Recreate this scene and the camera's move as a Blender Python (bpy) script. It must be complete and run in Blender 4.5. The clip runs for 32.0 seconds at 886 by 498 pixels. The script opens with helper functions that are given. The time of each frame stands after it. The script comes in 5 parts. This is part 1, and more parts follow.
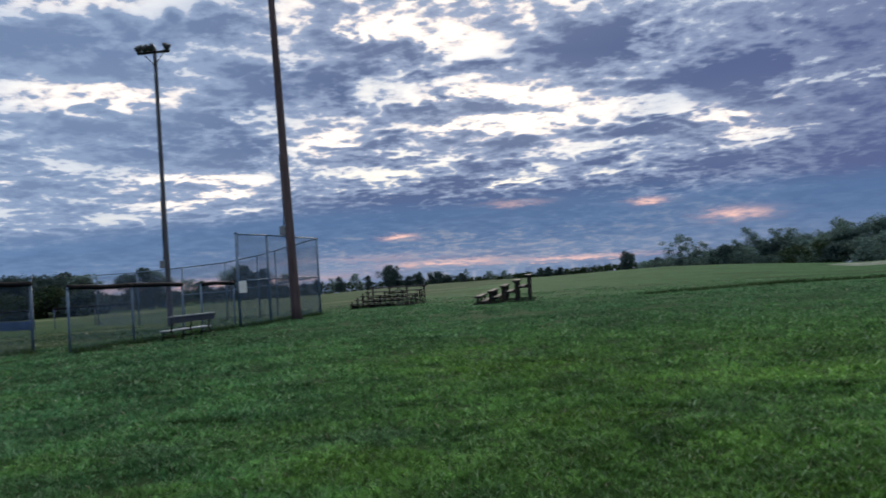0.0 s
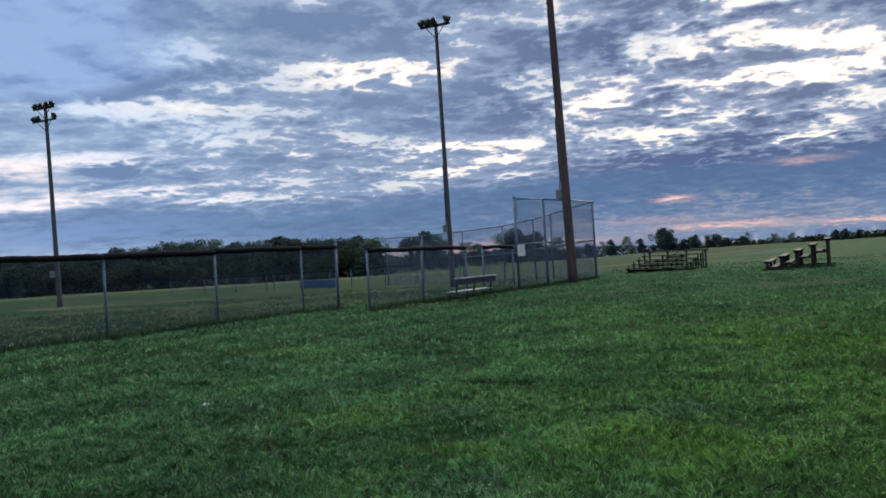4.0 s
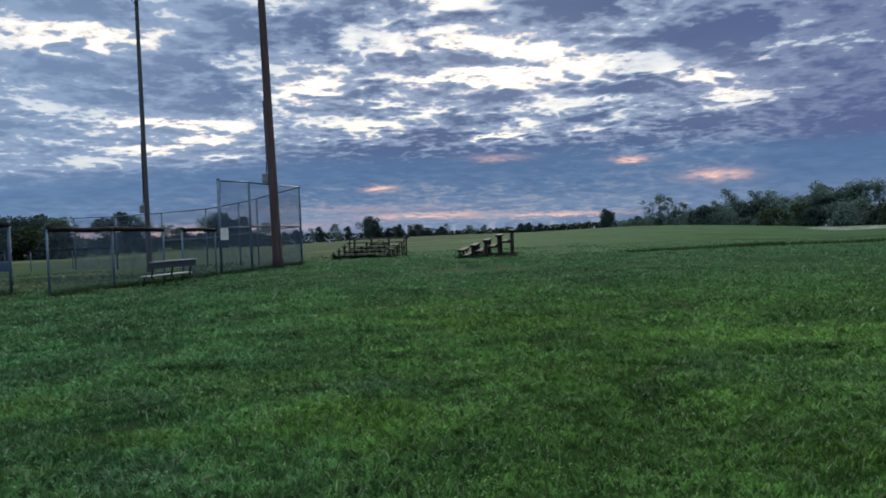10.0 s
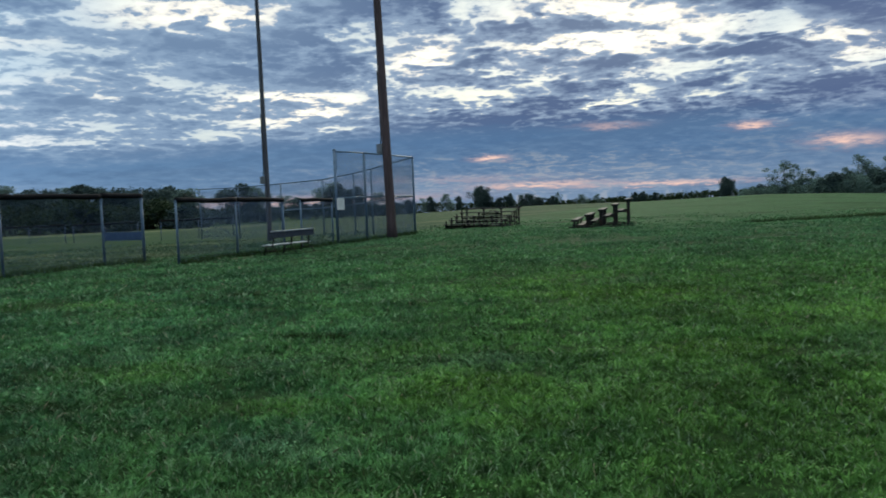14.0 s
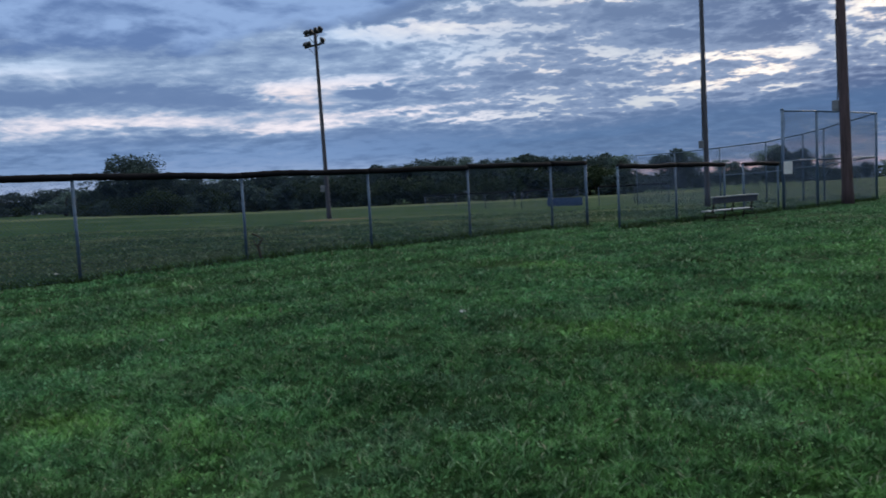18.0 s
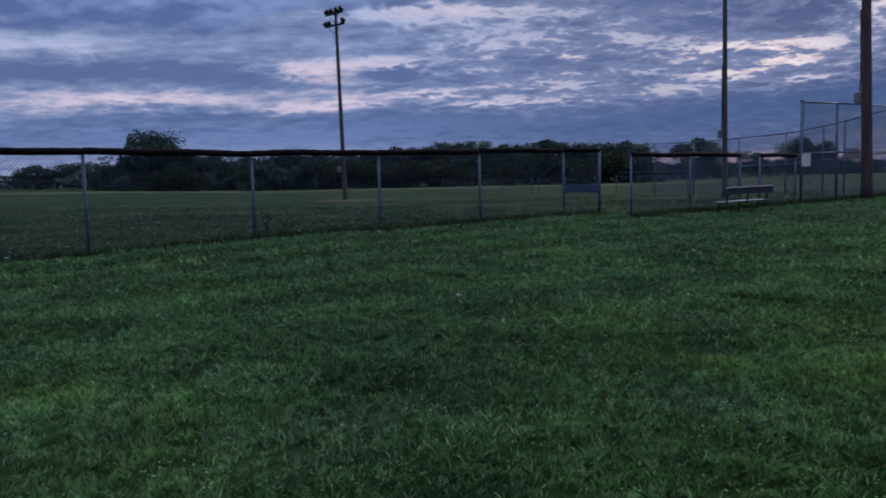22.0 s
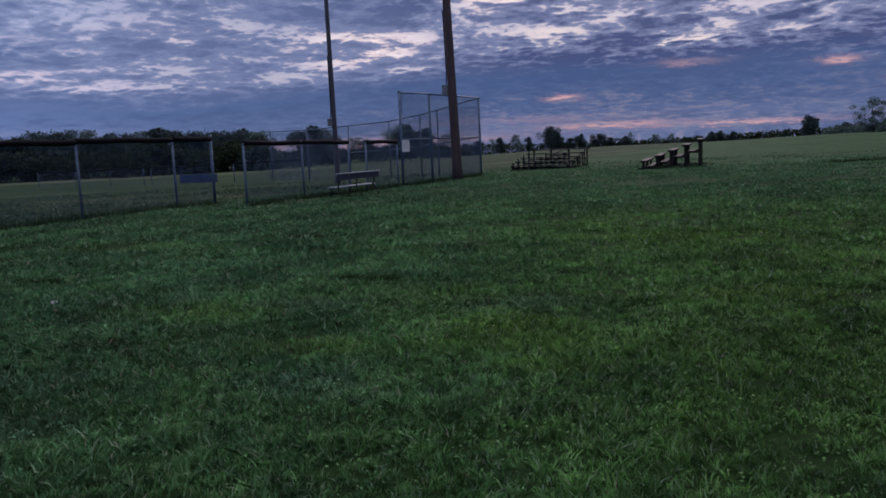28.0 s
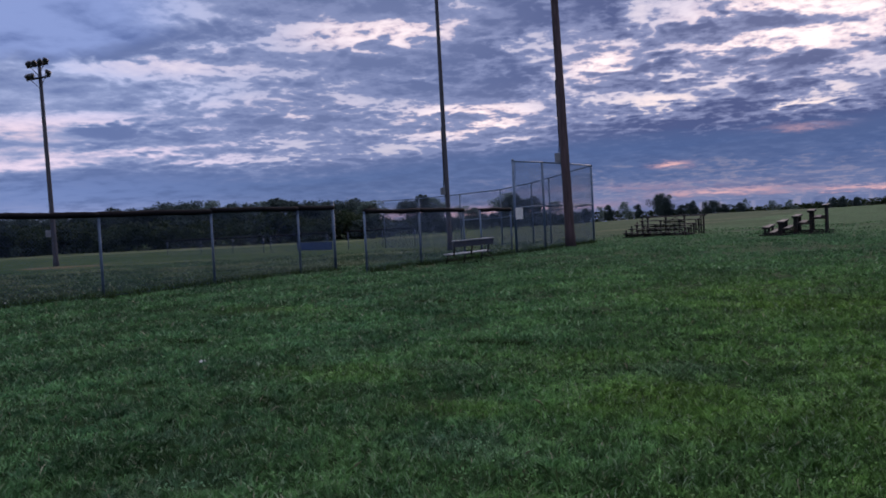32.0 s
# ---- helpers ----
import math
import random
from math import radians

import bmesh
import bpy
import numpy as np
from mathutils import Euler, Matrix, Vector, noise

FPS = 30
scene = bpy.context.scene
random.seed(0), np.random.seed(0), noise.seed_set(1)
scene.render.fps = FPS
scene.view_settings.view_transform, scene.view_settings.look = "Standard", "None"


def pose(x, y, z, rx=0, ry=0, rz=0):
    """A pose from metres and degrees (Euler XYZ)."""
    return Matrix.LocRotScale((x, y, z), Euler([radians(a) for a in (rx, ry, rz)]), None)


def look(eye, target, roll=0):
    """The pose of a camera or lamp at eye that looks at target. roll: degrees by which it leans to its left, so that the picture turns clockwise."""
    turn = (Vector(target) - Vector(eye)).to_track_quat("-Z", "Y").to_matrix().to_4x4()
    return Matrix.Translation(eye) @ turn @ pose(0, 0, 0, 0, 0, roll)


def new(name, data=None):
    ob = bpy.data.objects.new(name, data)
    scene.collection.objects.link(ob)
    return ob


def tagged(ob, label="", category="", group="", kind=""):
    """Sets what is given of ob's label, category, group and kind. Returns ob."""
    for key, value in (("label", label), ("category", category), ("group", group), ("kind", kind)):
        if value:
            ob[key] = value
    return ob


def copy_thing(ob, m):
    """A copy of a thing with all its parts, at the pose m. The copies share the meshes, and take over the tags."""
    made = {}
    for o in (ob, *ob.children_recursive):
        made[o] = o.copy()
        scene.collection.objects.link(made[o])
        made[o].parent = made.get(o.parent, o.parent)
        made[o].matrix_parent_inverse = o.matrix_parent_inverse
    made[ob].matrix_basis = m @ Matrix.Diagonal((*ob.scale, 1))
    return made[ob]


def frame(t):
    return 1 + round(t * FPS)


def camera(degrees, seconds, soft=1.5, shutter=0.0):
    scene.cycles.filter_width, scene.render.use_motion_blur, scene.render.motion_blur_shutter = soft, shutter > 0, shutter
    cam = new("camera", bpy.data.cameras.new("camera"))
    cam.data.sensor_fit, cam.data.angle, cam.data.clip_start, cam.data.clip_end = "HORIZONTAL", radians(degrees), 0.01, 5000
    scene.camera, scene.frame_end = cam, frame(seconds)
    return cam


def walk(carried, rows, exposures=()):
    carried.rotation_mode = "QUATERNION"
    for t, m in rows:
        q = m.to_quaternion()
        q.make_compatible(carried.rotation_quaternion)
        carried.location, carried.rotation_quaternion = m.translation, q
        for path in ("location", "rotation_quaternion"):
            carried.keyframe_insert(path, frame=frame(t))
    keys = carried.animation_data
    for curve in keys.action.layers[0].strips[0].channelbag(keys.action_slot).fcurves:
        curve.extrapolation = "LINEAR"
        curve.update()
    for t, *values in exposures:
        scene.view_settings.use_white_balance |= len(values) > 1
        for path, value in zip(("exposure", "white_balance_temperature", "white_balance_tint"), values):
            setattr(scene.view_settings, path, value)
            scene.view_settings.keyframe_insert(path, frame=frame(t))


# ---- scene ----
# camera: seconds, x, y, z, and the three turns of pose()
PATH = [
    (0.0, 0.246, -0.155, 1.450, 91.687, 3.614, -0.686),
    (0.5, 0.280, -0.071, 1.468, 91.680, 3.819, 5.280),
    (1.0, 0.272, -0.019, 1.466, 91.428, 4.048, 9.501),
    (1.5, 0.203, -0.035, 1.466, 91.553, 3.981, 12.157),
    (2.0, 0.072, -0.191, 1.449, 92.437, 4.186, 13.972),
    (2.5, 0.059, -0.057, 1.483, 92.696, 4.235, 16.082),
    (3.0, -0.021, 0.008, 1.491, 91.985, 4.572, 17.014),
    (3.5, -0.028, -0.016, 1.490, 91.095, 4.226, 17.623),
    (5.5, 0.031, -0.199, 1.523, 88.652, 1.222, 18.704),
    (6.0, 0.044, -0.143, 1.523, 89.738, 1.622, 17.603),
    (6.5, 0.035, -0.212, 1.477, 90.072, 1.894, 15.907),
    (7.0, -0.018, -0.280, 1.491, 90.545, 2.011, 12.201),
    (7.5, -0.052, -0.235, 1.477, 91.057, 2.177, 8.291),
    (8.0, -0.084, -0.203, 1.459, 90.719, 2.314, 5.387),
    (8.5, -0.096, -0.168, 1.449, 90.342, 2.729, 3.207),
    (9.0, -0.045, -0.154, 1.456, 89.561, 2.671, 1.213),
    (9.5, 0.025, -0.149, 1.455, 88.834, 2.381, -0.118),
    (10.0, 0.106, -0.062, 1.448, 88.316, 2.001, -2.110),
    (10.5, 0.194, 0.002, 1.439, 87.860, 1.939, -3.623),
    (11.0, 0.224, 0.030, 1.456, 87.581, 2.086, -5.154),
    (11.5, 0.238, 0.102, 1.438, 86.660, 2.909, -7.446),
    (12.0, 0.213, 0.170, 1.435, 85.980, 2.994, -8.720),
    (12.5, 0.078, 0.116, 1.434, 86.787, 2.696, -7.853),
    (13.0, 0.056, 0.105, 1.424, 87.118, 2.350, -3.988),
    (13.5, 0.018, 0.147, 1.445, 86.679, 1.919, 1.199),
    (14.0, -0.014, 0.161, 1.443, 86.470, 2.239, 5.647),
    (14.5, -0.021, 0.205, 1.459, 86.196, 2.181, 9.170),
    (16.5, 0.040, 0.205, 1.426, 84.986, 3.497, 23.660),
    (17.0, 0.044, 0.108, 1.449, 84.973, 3.237, 27.460),
    (17.5, -0.016, 0.052, 1.442, 85.227, 2.645, 31.403),
    (18.0, -0.132, -0.045, 1.450, 85.465, 3.033, 35.452),
    (18.5, -0.182, -0.105, 1.447, 85.742, 3.709, 38.957),
    (19.0, -0.212, -0.130, 1.456, 86.188, 3.706, 41.843),
    (19.5, -0.237, -0.111, 1.445, 85.930, 3.396, 43.457),
    (20.0, -0.195, -0.121, 1.455, 86.154, 3.961, 45.636),
    (20.5, -0.138, -0.041, 1.443, 85.320, 3.296, 44.962),
    (21.0, -0.074, 0.010, 1.433, 84.336, 2.053, 43.049),
    (21.5, -0.035, 0.076, 1.427, 84.000, 1.640, 40.483),
    (22.0, 0.029, 0.093, 1.435, 84.369, 1.564, 36.835),
    (22.5, -0.007, 0.156, 1.443, 84.263, 2.215, 32.093),
    (23.0, -0.060, 0.158, 1.429, 83.930, 2.650, 27.687),
    (23.5, -0.170, 0.125, 1.428, 83.152, 2.818, 25.204),
    (24.0, -0.231, 0.083, 1.430, 82.366, 2.608, 24.401),
    (24.5, -0.280, 0.068, 1.418, 81.580, 2.435, 23.165),
    (25.0, -0.230, 0.014, 1.423, 81.757, 2.120, 20.990),
    (25.5, -0.198, 0.076, 1.413, 82.131, 1.515, 18.470),
    (26.0, -0.116, 0.108, 1.416, 81.948, 1.455, 16.687),
    (26.5, -0.041, 0.174, 1.439, 81.768, 0.971, 14.056),
    (28.5, 0.194, 0.129, 1.450, 82.659, 2.772, 10.313),
    (29.0, 0.139, 0.103, 1.437, 82.173, 3.254, 11.154),
    (29.5, 0.074, 0.110, 1.436, 81.162, 3.513, 11.758),
    (30.0, -0.008, 0.104, 1.422, 80.849, 3.627, 13.250),
    (30.5, -0.034, 0.060, 1.440, 82.338, 3.156, 13.946),
    (31.0, -0.048, 0.017, 1.466, 84.412, 2.831, 14.965),
    (31.5, -0.058, -0.002, 1.475, 86.036, 2.806, 16.366),
    (32.0, -0.076, 0.018, 1.440, 87.692, 2.914, 18.010),
]
cam = camera(57.2, 32.0, soft=1.7, shutter=0.3)
walk(cam, [(r[0], pose(*r[1:])) for r in PATH],
     exposures=[(0.0, 0.62, 6650, 5), (8.0, 0.62, 6650, 4), (11.0, 0.62, 6620, 0), (13.0, 0.62, 6600, -4), (17.0, 0.58, 6650, -7), (18.2, 0.42, 6300, 8), (19.0, 0.26, 5980, 11), (20.0, -0.06, 6000, 19), (24.0, -0.10, 6080, 24), (26.0, -0.10, 6130, 26), (30.0, -0.04, 6130, 27), (32.0, 0.22, 6260, 27)])

SUN_AZ, SUN_EL = -2.0, 10.5      # degrees; azimuth turns left from +y


def sky_dir(az, el):
    a, e = radians(az), radians(el)
    return (-math.sin(a) * math.cos(e), math.cos(a) * math.cos(e), math.sin(e))


# ---------------------------------------------------------------- node helpers
class Nodes:
    """Short hand for building a node tree; sockets are passed about as values."""

    def __init__(self, tree):
        self.t = tree

    def put(self, socket, value):
        if isinstance(value, bpy.types.NodeSocket):
            self.t.links.new(value, socket)
        else:
            socket.default_value = value

    def math(self, op, a, b=0.0, c=0.0, clamp=False):
        n = self.t.nodes.new("ShaderNodeMath")
        n.operation, n.use_clamp = op, clamp
        for s, v in zip(n.inputs, (a, b, c)):
            self.put(s, v)
        return n.outputs[0]

    def add(self, a, b):
        return self.math("ADD", a, b)

    def sub(self, a, b):
        return self.math("SUBTRACT", a, b)

    def mul(self, a, b):
        return self.math("MULTIPLY", a, b)

    def div(self, a, b):
        return self.math("DIVIDE", a, b)

    def step(self, v, lo, hi):
        n = self.t.nodes.new("ShaderNodeMapRange")
        n.interpolation_type = "SMOOTHSTEP"
        for s, x in zip((n.inputs[0], n.inputs[1], n.inputs[2], n.inputs[3], n.inputs[4]), (v, lo, hi, 0.0, 1.0)):
            self.put(s, x)
        return n.outputs[0]

    def xyz(self, x, y, z=0.0):
        n = self.t.nodes.new("ShaderNodeCombineXYZ")
        for s, v in zip(n.inputs, (x, y, z)):
            self.put(s, v)
        return n.outputs[0]

    def split(self, v):
        n = self.t.nodes.new("ShaderNodeSeparateXYZ")
        self.put(n.inputs[0], v)
        return n.outputs

    def noise(self, vec, scale, detail=4.0, rough=0.5, distort=0.0, lac=2.0):
        n = self.t.nodes.new("ShaderNodeTexNoise")
        self.put(n.inputs["Vector"], vec)
        n.inputs["Scale"].default_value = scale
        n.inputs["Detail"].default_value = detail
        n.inputs["Roughness"].default_value = rough
        n.inputs["Lacunarity"].default_value = lac
        n.inputs["Distortion"].default_value = distort
        return n.outputs[0]

    def puffs(self, vec, warp, amount, scale):
        """Rounded heaps with cracks between them, from 0 in the cracks to 1."""
        w = self.mul(self.sub(warp, 0.5), amount * 4)
        add = self.t.nodes.new("ShaderNodeVectorMath")
        add.operation = "ADD"
        self.put(add.inputs[0], vec), self.put(add.inputs[1], self.xyz(w, w, 0.0))
        n = self.t.nodes.new("ShaderNodeTexVoronoi")
        n.feature = "SMOOTH_F1"
        self.put(n.inputs["Vector"], add.outputs[0])
        n.inputs["Scale"].default_value = scale
        n.inputs["Smoothness"].default_value = 0.25
        n.inputs["Detail"].default_value = 0.0
        n.inputs["Roughness"].default_value = 0.5
        return self.sub(1.0, n.outputs["Distance"])

    def mix(self, fac, a, b, blend="MIX"):
        n = self.t.nodes.new("ShaderNodeMix")
        n.data_type, n.blend_type = "RGBA", blend
        self.put(n.inputs[0], fac)
        for s, v in zip((n.inputs[6], n.inputs[7]), (a, b)):
            self.put(s, (*v, 1.0) if isinstance(v, tuple) and len(v) == 3 else v)
        return n.outputs[2]

    def dot(self, a, b):
        n = self.t.nodes.new("ShaderNodeVectorMath")
        n.operation = "DOT_PRODUCT"
        self.put(n.inputs[0], a), self.put(n.inputs[1], b)
        return n.outputs["Value"]


# ---------------------------------------------------------------- sky and sun
# clouds: azimuth, elevation, half width, half height in degrees, thickness (rifts are thin)
# thick heaps in front of the low sun
DARK_SUN_A = (
    (11.4, 13.7, 2.1, 1.93, 1.0), (7.0, 13.7, 1.7, 1.35, 1.0), (6.3, 16.7, 1.5, 0.77, 0.8), (3.3, 15.3, 2.3, 0.96, 1.0), (0.1, 15.7, 1.2, 0.58, 0.8),
    (0.2, 14.0, 1.5, 0.31, 0.8), (-3.8, 14.5, 1.9, 0.46, 0.8), (0.1, 11.7, 1.9, 0.69, 1.2), (-4.2, 11.3, 1.7, 0.39, 1.0), (-10.7, 14.9, 3.1, 1.35, 1.0),
    (-13.6, 15.1, 2.7, 1.16, 1.0), (-8.7, 13.5, 2.3, 0.46, 0.8), (3.2, 9.6, 1.5, 0.54, 1.0), (4.8, 9.0, 1.3, 0.35, 0.8), (2.0, 8.3, 1.9, 0.35, 0.8),
)
# thick heaps in front of the low sun
DARK_SUN_B = (
    (-1.6, 8.9, 1.3, 0.31, 0.8), (-3.9, 7.2, 1.9, 0.39, 0.8), (-5.9, 8.7, 1.5, 0.46, 1.0), (-3.2, 9.7, 2.3, 0.27, 0.7), (-1.9, 6.4, 2.3, 0.35, 0.8),
    (-6.6, 7.6, 1.5, 0.31, 0.8), (7.5, 10.1, 1.0, 0.58, 0.6), (6.0, 8.3, 1.5, 0.35, 0.8), (-8.6, 9.8, 1.5, 0.27, 0.7), (-12.6, 8.9, 2.3, 0.42, 0.9),
    (-11.1, 7.1, 2.3, 0.54, 0.8), (-15.9, 11.8, 2.3, 0.5, 0.8), (-19.0, 12.3, 2.7, 0.77, 0.8), (-21.6, 11.2, 2.3, 0.77, 0.7), (-23.2, 12.7, 1.5, 1.54, 0.7),
)
# thick heaps in front of the low sun
DARK_SUN_C = (
    (-15.5, 9.0, 2.3, 0.5, 0.8), (-18.8, 8.2, 2.7, 0.62, 0.8), (-20.7, 6.6, 3.5, 0.77, 0.8), (-16.3, 5.4, 4.6, 0.85, 0.8), (4.5, 4.9, 8.5, 1.23, 1.0),
    (-7.2, 4.5, 5.8, 1.0, 1.0), (13.9, 8.5, 2.7, 0.77, 0.8),
)
# bright rifts round the sun
PALE_SUN_A = (
    (-6.3, 10.1, 6.2, 0.58, -1.3), (-12.3, 10.4, 3.9, 0.5, -1.1), (-4.5, 12.4, 4.2, 0.35, -1.0), (2.2, 12.4, 2.1, 0.46, -1.0), (6.5, 9.7, 1.9, 0.46, -1.2),
    (10.7, 11.2, 2.3, 0.31, -0.8), (6.0, 7.5, 1.7, 0.23, -1.0), (2.9, 7.2, 1.5, 0.23, -1.0), (1.4, 13.1, 1.9, 0.31, -0.8), (8.1, 14.9, 1.5, 0.54, -0.8),
    (2.4, 16.9, 3.9, 0.77, -1.1), (-3.1, 15.8, 2.7, 0.54, -1.0), (-2.2, 13.5, 2.7, 0.27, -0.8), (-8.7, 11.7, 2.3, 0.31, -0.9), (-15.9, 10.9, 2.7, 0.27, -0.8),
)
# bright rifts round the sun
PALE_SUN_B = (
    (-20.2, 9.3, 2.3, 0.31, -0.8), (-16.9, 10.1, 2.3, 0.27, -0.8), (-14.0, 8.4, 2.3, 0.27, -0.8), (-10.7, 8.1, 1.9, 0.27, -0.9), (0.4, 8.8, 2.3, 0.27, -0.9),
    (-1.5, 8.0, 1.9, 0.23, -0.9), (-8.1, 7.0, 1.5, 0.27, -1.0), (-6.1, 6.1, 1.9, 0.19, -1.0), (-9.2, 7.6, 1.2, 0.23, -0.9), (-12.8, 6.2, 1.5, 0.19, -0.8),
    (-16.4, 7.8, 1.5, 0.19, -0.7), (-21.7, 7.6, 2.3, 0.31, -0.8), (-21.3, 12.7, 1.5, 0.19, -0.6), (-23.4, 10.3, 1.5, 0.27, -0.7),
)
# thick heaps left of the sun
DARK_MID_A = (
    (42.6, 15.5, 4.6, 2.12, 1.3), (40.1, 11.9, 5.4, 0.77, 1.5), (31.6, 13.0, 2.7, 0.5, 0.8), (29.1, 16.3, 2.7, 0.92, 0.8), (24.0, 16.0, 4.0, 1.16, 1.1),
    (21.0, 14.3, 2.7, 0.77, 0.9), (30.1, 18.6, 2.3, 0.77, 0.7), (15.9, 17.2, 2.3, 0.96, 0.9), (22.0, 11.1, 2.7, 0.92, 0.9), (17.2, 10.8, 2.3, 0.85, 0.9),
    (19.4, 9.0, 2.7, 0.65, 0.9), (14.8, 11.4, 1.9, 0.96, 0.9), (12.9, 9.3, 2.3, 0.73, 0.9), (27.0, 7.1, 3.5, 0.35, 0.7), (30.1, 7.0, 2.3, 0.35, 0.7),
)
# thick heaps left of the sun
DARK_MID_B = (
    (34.5, 6.3, 3.1, 0.27, 0.7), (39.7, 6.5, 2.3, 0.42, 0.8), (26.4, 3.8, 2.3, 0.27, 0.6), (36.8, 3.1, 7.7, 0.92, 1.0), (21.4, 3.4, 5.0, 0.92, 1.0),
    (12.1, 3.8, 5.8, 0.62, 0.8), (35.7, 16.2, 2.3, 1.08, 0.6),
)
# rifts left of the sun
PALE_MID_A = (
    (22.2, 19.0, 3.5, 0.77, -0.9), (18.2, 19.1, 2.3, 0.77, -0.8), (25.5, 17.9, 2.3, 0.46, -0.7), (35.8, 14.6, 3.1, 0.77, -0.8), (24.2, 12.9, 5.4, 0.5, -1.1),
    (28.6, 12.3, 4.6, 0.42, -0.8), (34.2, 12.0, 3.1, 0.35, -0.6), (38.5, 10.6, 5.8, 0.35, -0.7), (32.5, 10.4, 4.6, 0.42, -0.6), (19.5, 12.8, 2.3, 0.5, -0.8),
    (11.3, 12.1, 1.2, 0.35, -0.8), (19.1, 7.6, 2.7, 0.27, -1.0), (23.0, 8.2, 1.9, 0.27, -0.8), (15.1, 7.4, 1.5, 0.31, -1.1), (11.9, 7.3, 1.2, 0.31, -1.1),
)
# rifts left of the sun
PALE_MID_B = (
    (18.4, 5.6, 2.3, 0.23, -1.1), (12.2, 5.2, 1.7, 0.19, -1.1), (13.9, 6.3, 1.7, 0.23, -1.0), (29.0, 5.6, 2.3, 0.27, -0.7), (31.0, 4.6, 5.0, 0.27, -0.8),
    (41.3, 7.4, 3.5, 0.35, -0.8), (39.8, 5.4, 5.0, 0.27, -0.7), (42.8, 4.8, 2.7, 0.27, -0.7), (24.5, 8.8, 2.3, 0.27, -0.6), (20.8, 5.0, 2.3, 0.19, -0.8),
)
# grey rolls far left
DARK_LEFT = (
    (55.4, 6.9, 6.2, 0.58, 0.8), (49.6, 6.3, 3.5, 0.5, 0.6), (62.8, 6.6, 4.6, 0.5, 0.6), (40.5, 6.7, 1.9, 0.35, 0.8), (41.4, 5.6, 2.3, 0.27, 0.7),
    (55.7, 3.7, 5.8, 0.42, 0.6), (70.3, 7.0, 3.1, 0.69, 0.5),
)
# pale veils far left
PALE_LEFT = (
    (67.5, 8.4, 2.7, 0.69, -0.6), (61.6, 8.6, 3.5, 0.5, -0.5), (45.3, 7.0, 3.5, 0.69, -0.8), (54.8, 5.2, 5.8, 0.5, -0.8), (47.0, 4.4, 3.5, 0.35, -0.9),
    (63.0, 5.0, 3.1, 0.42, -0.4), (69.9, 4.2, 3.9, 0.5, -0.4), (37.6, 10.4, 5.0, 0.62, -0.6), (33.5, 8.7, 3.9, 0.77, -0.6),
)
# dark sheet far right
DARK_RIGHT = (
    (-31.0, 5.8, 4.2, 2.31, 0.8), (-28.4, 4.3, 5.8, 1.54, 0.8), (-23.3, 9.8, 3.1, 0.62, 0.7), (-26.8, 8.7, 3.1, 0.77, 0.6), (-21.6, 11.9, 3.1, 1.16, 0.7),
)
# slanting rifts far right
PALE_RIGHT = (
    (-23.3, 8.0, 3.1, 0.42, -0.8), (-21.1, 7.0, 2.3, 0.27, -0.7), (-20.0, 9.5, 1.9, 0.35, -0.9), (-32.7, 9.2, 1.5, 0.27, -0.8), (-26.8, 11.0, 2.3, 0.19, -0.6),
    (-30.1, 10.6, 1.5, 0.19, -0.6), (-17.1, 10.5, 1.2, 0.27, -0.7),
)


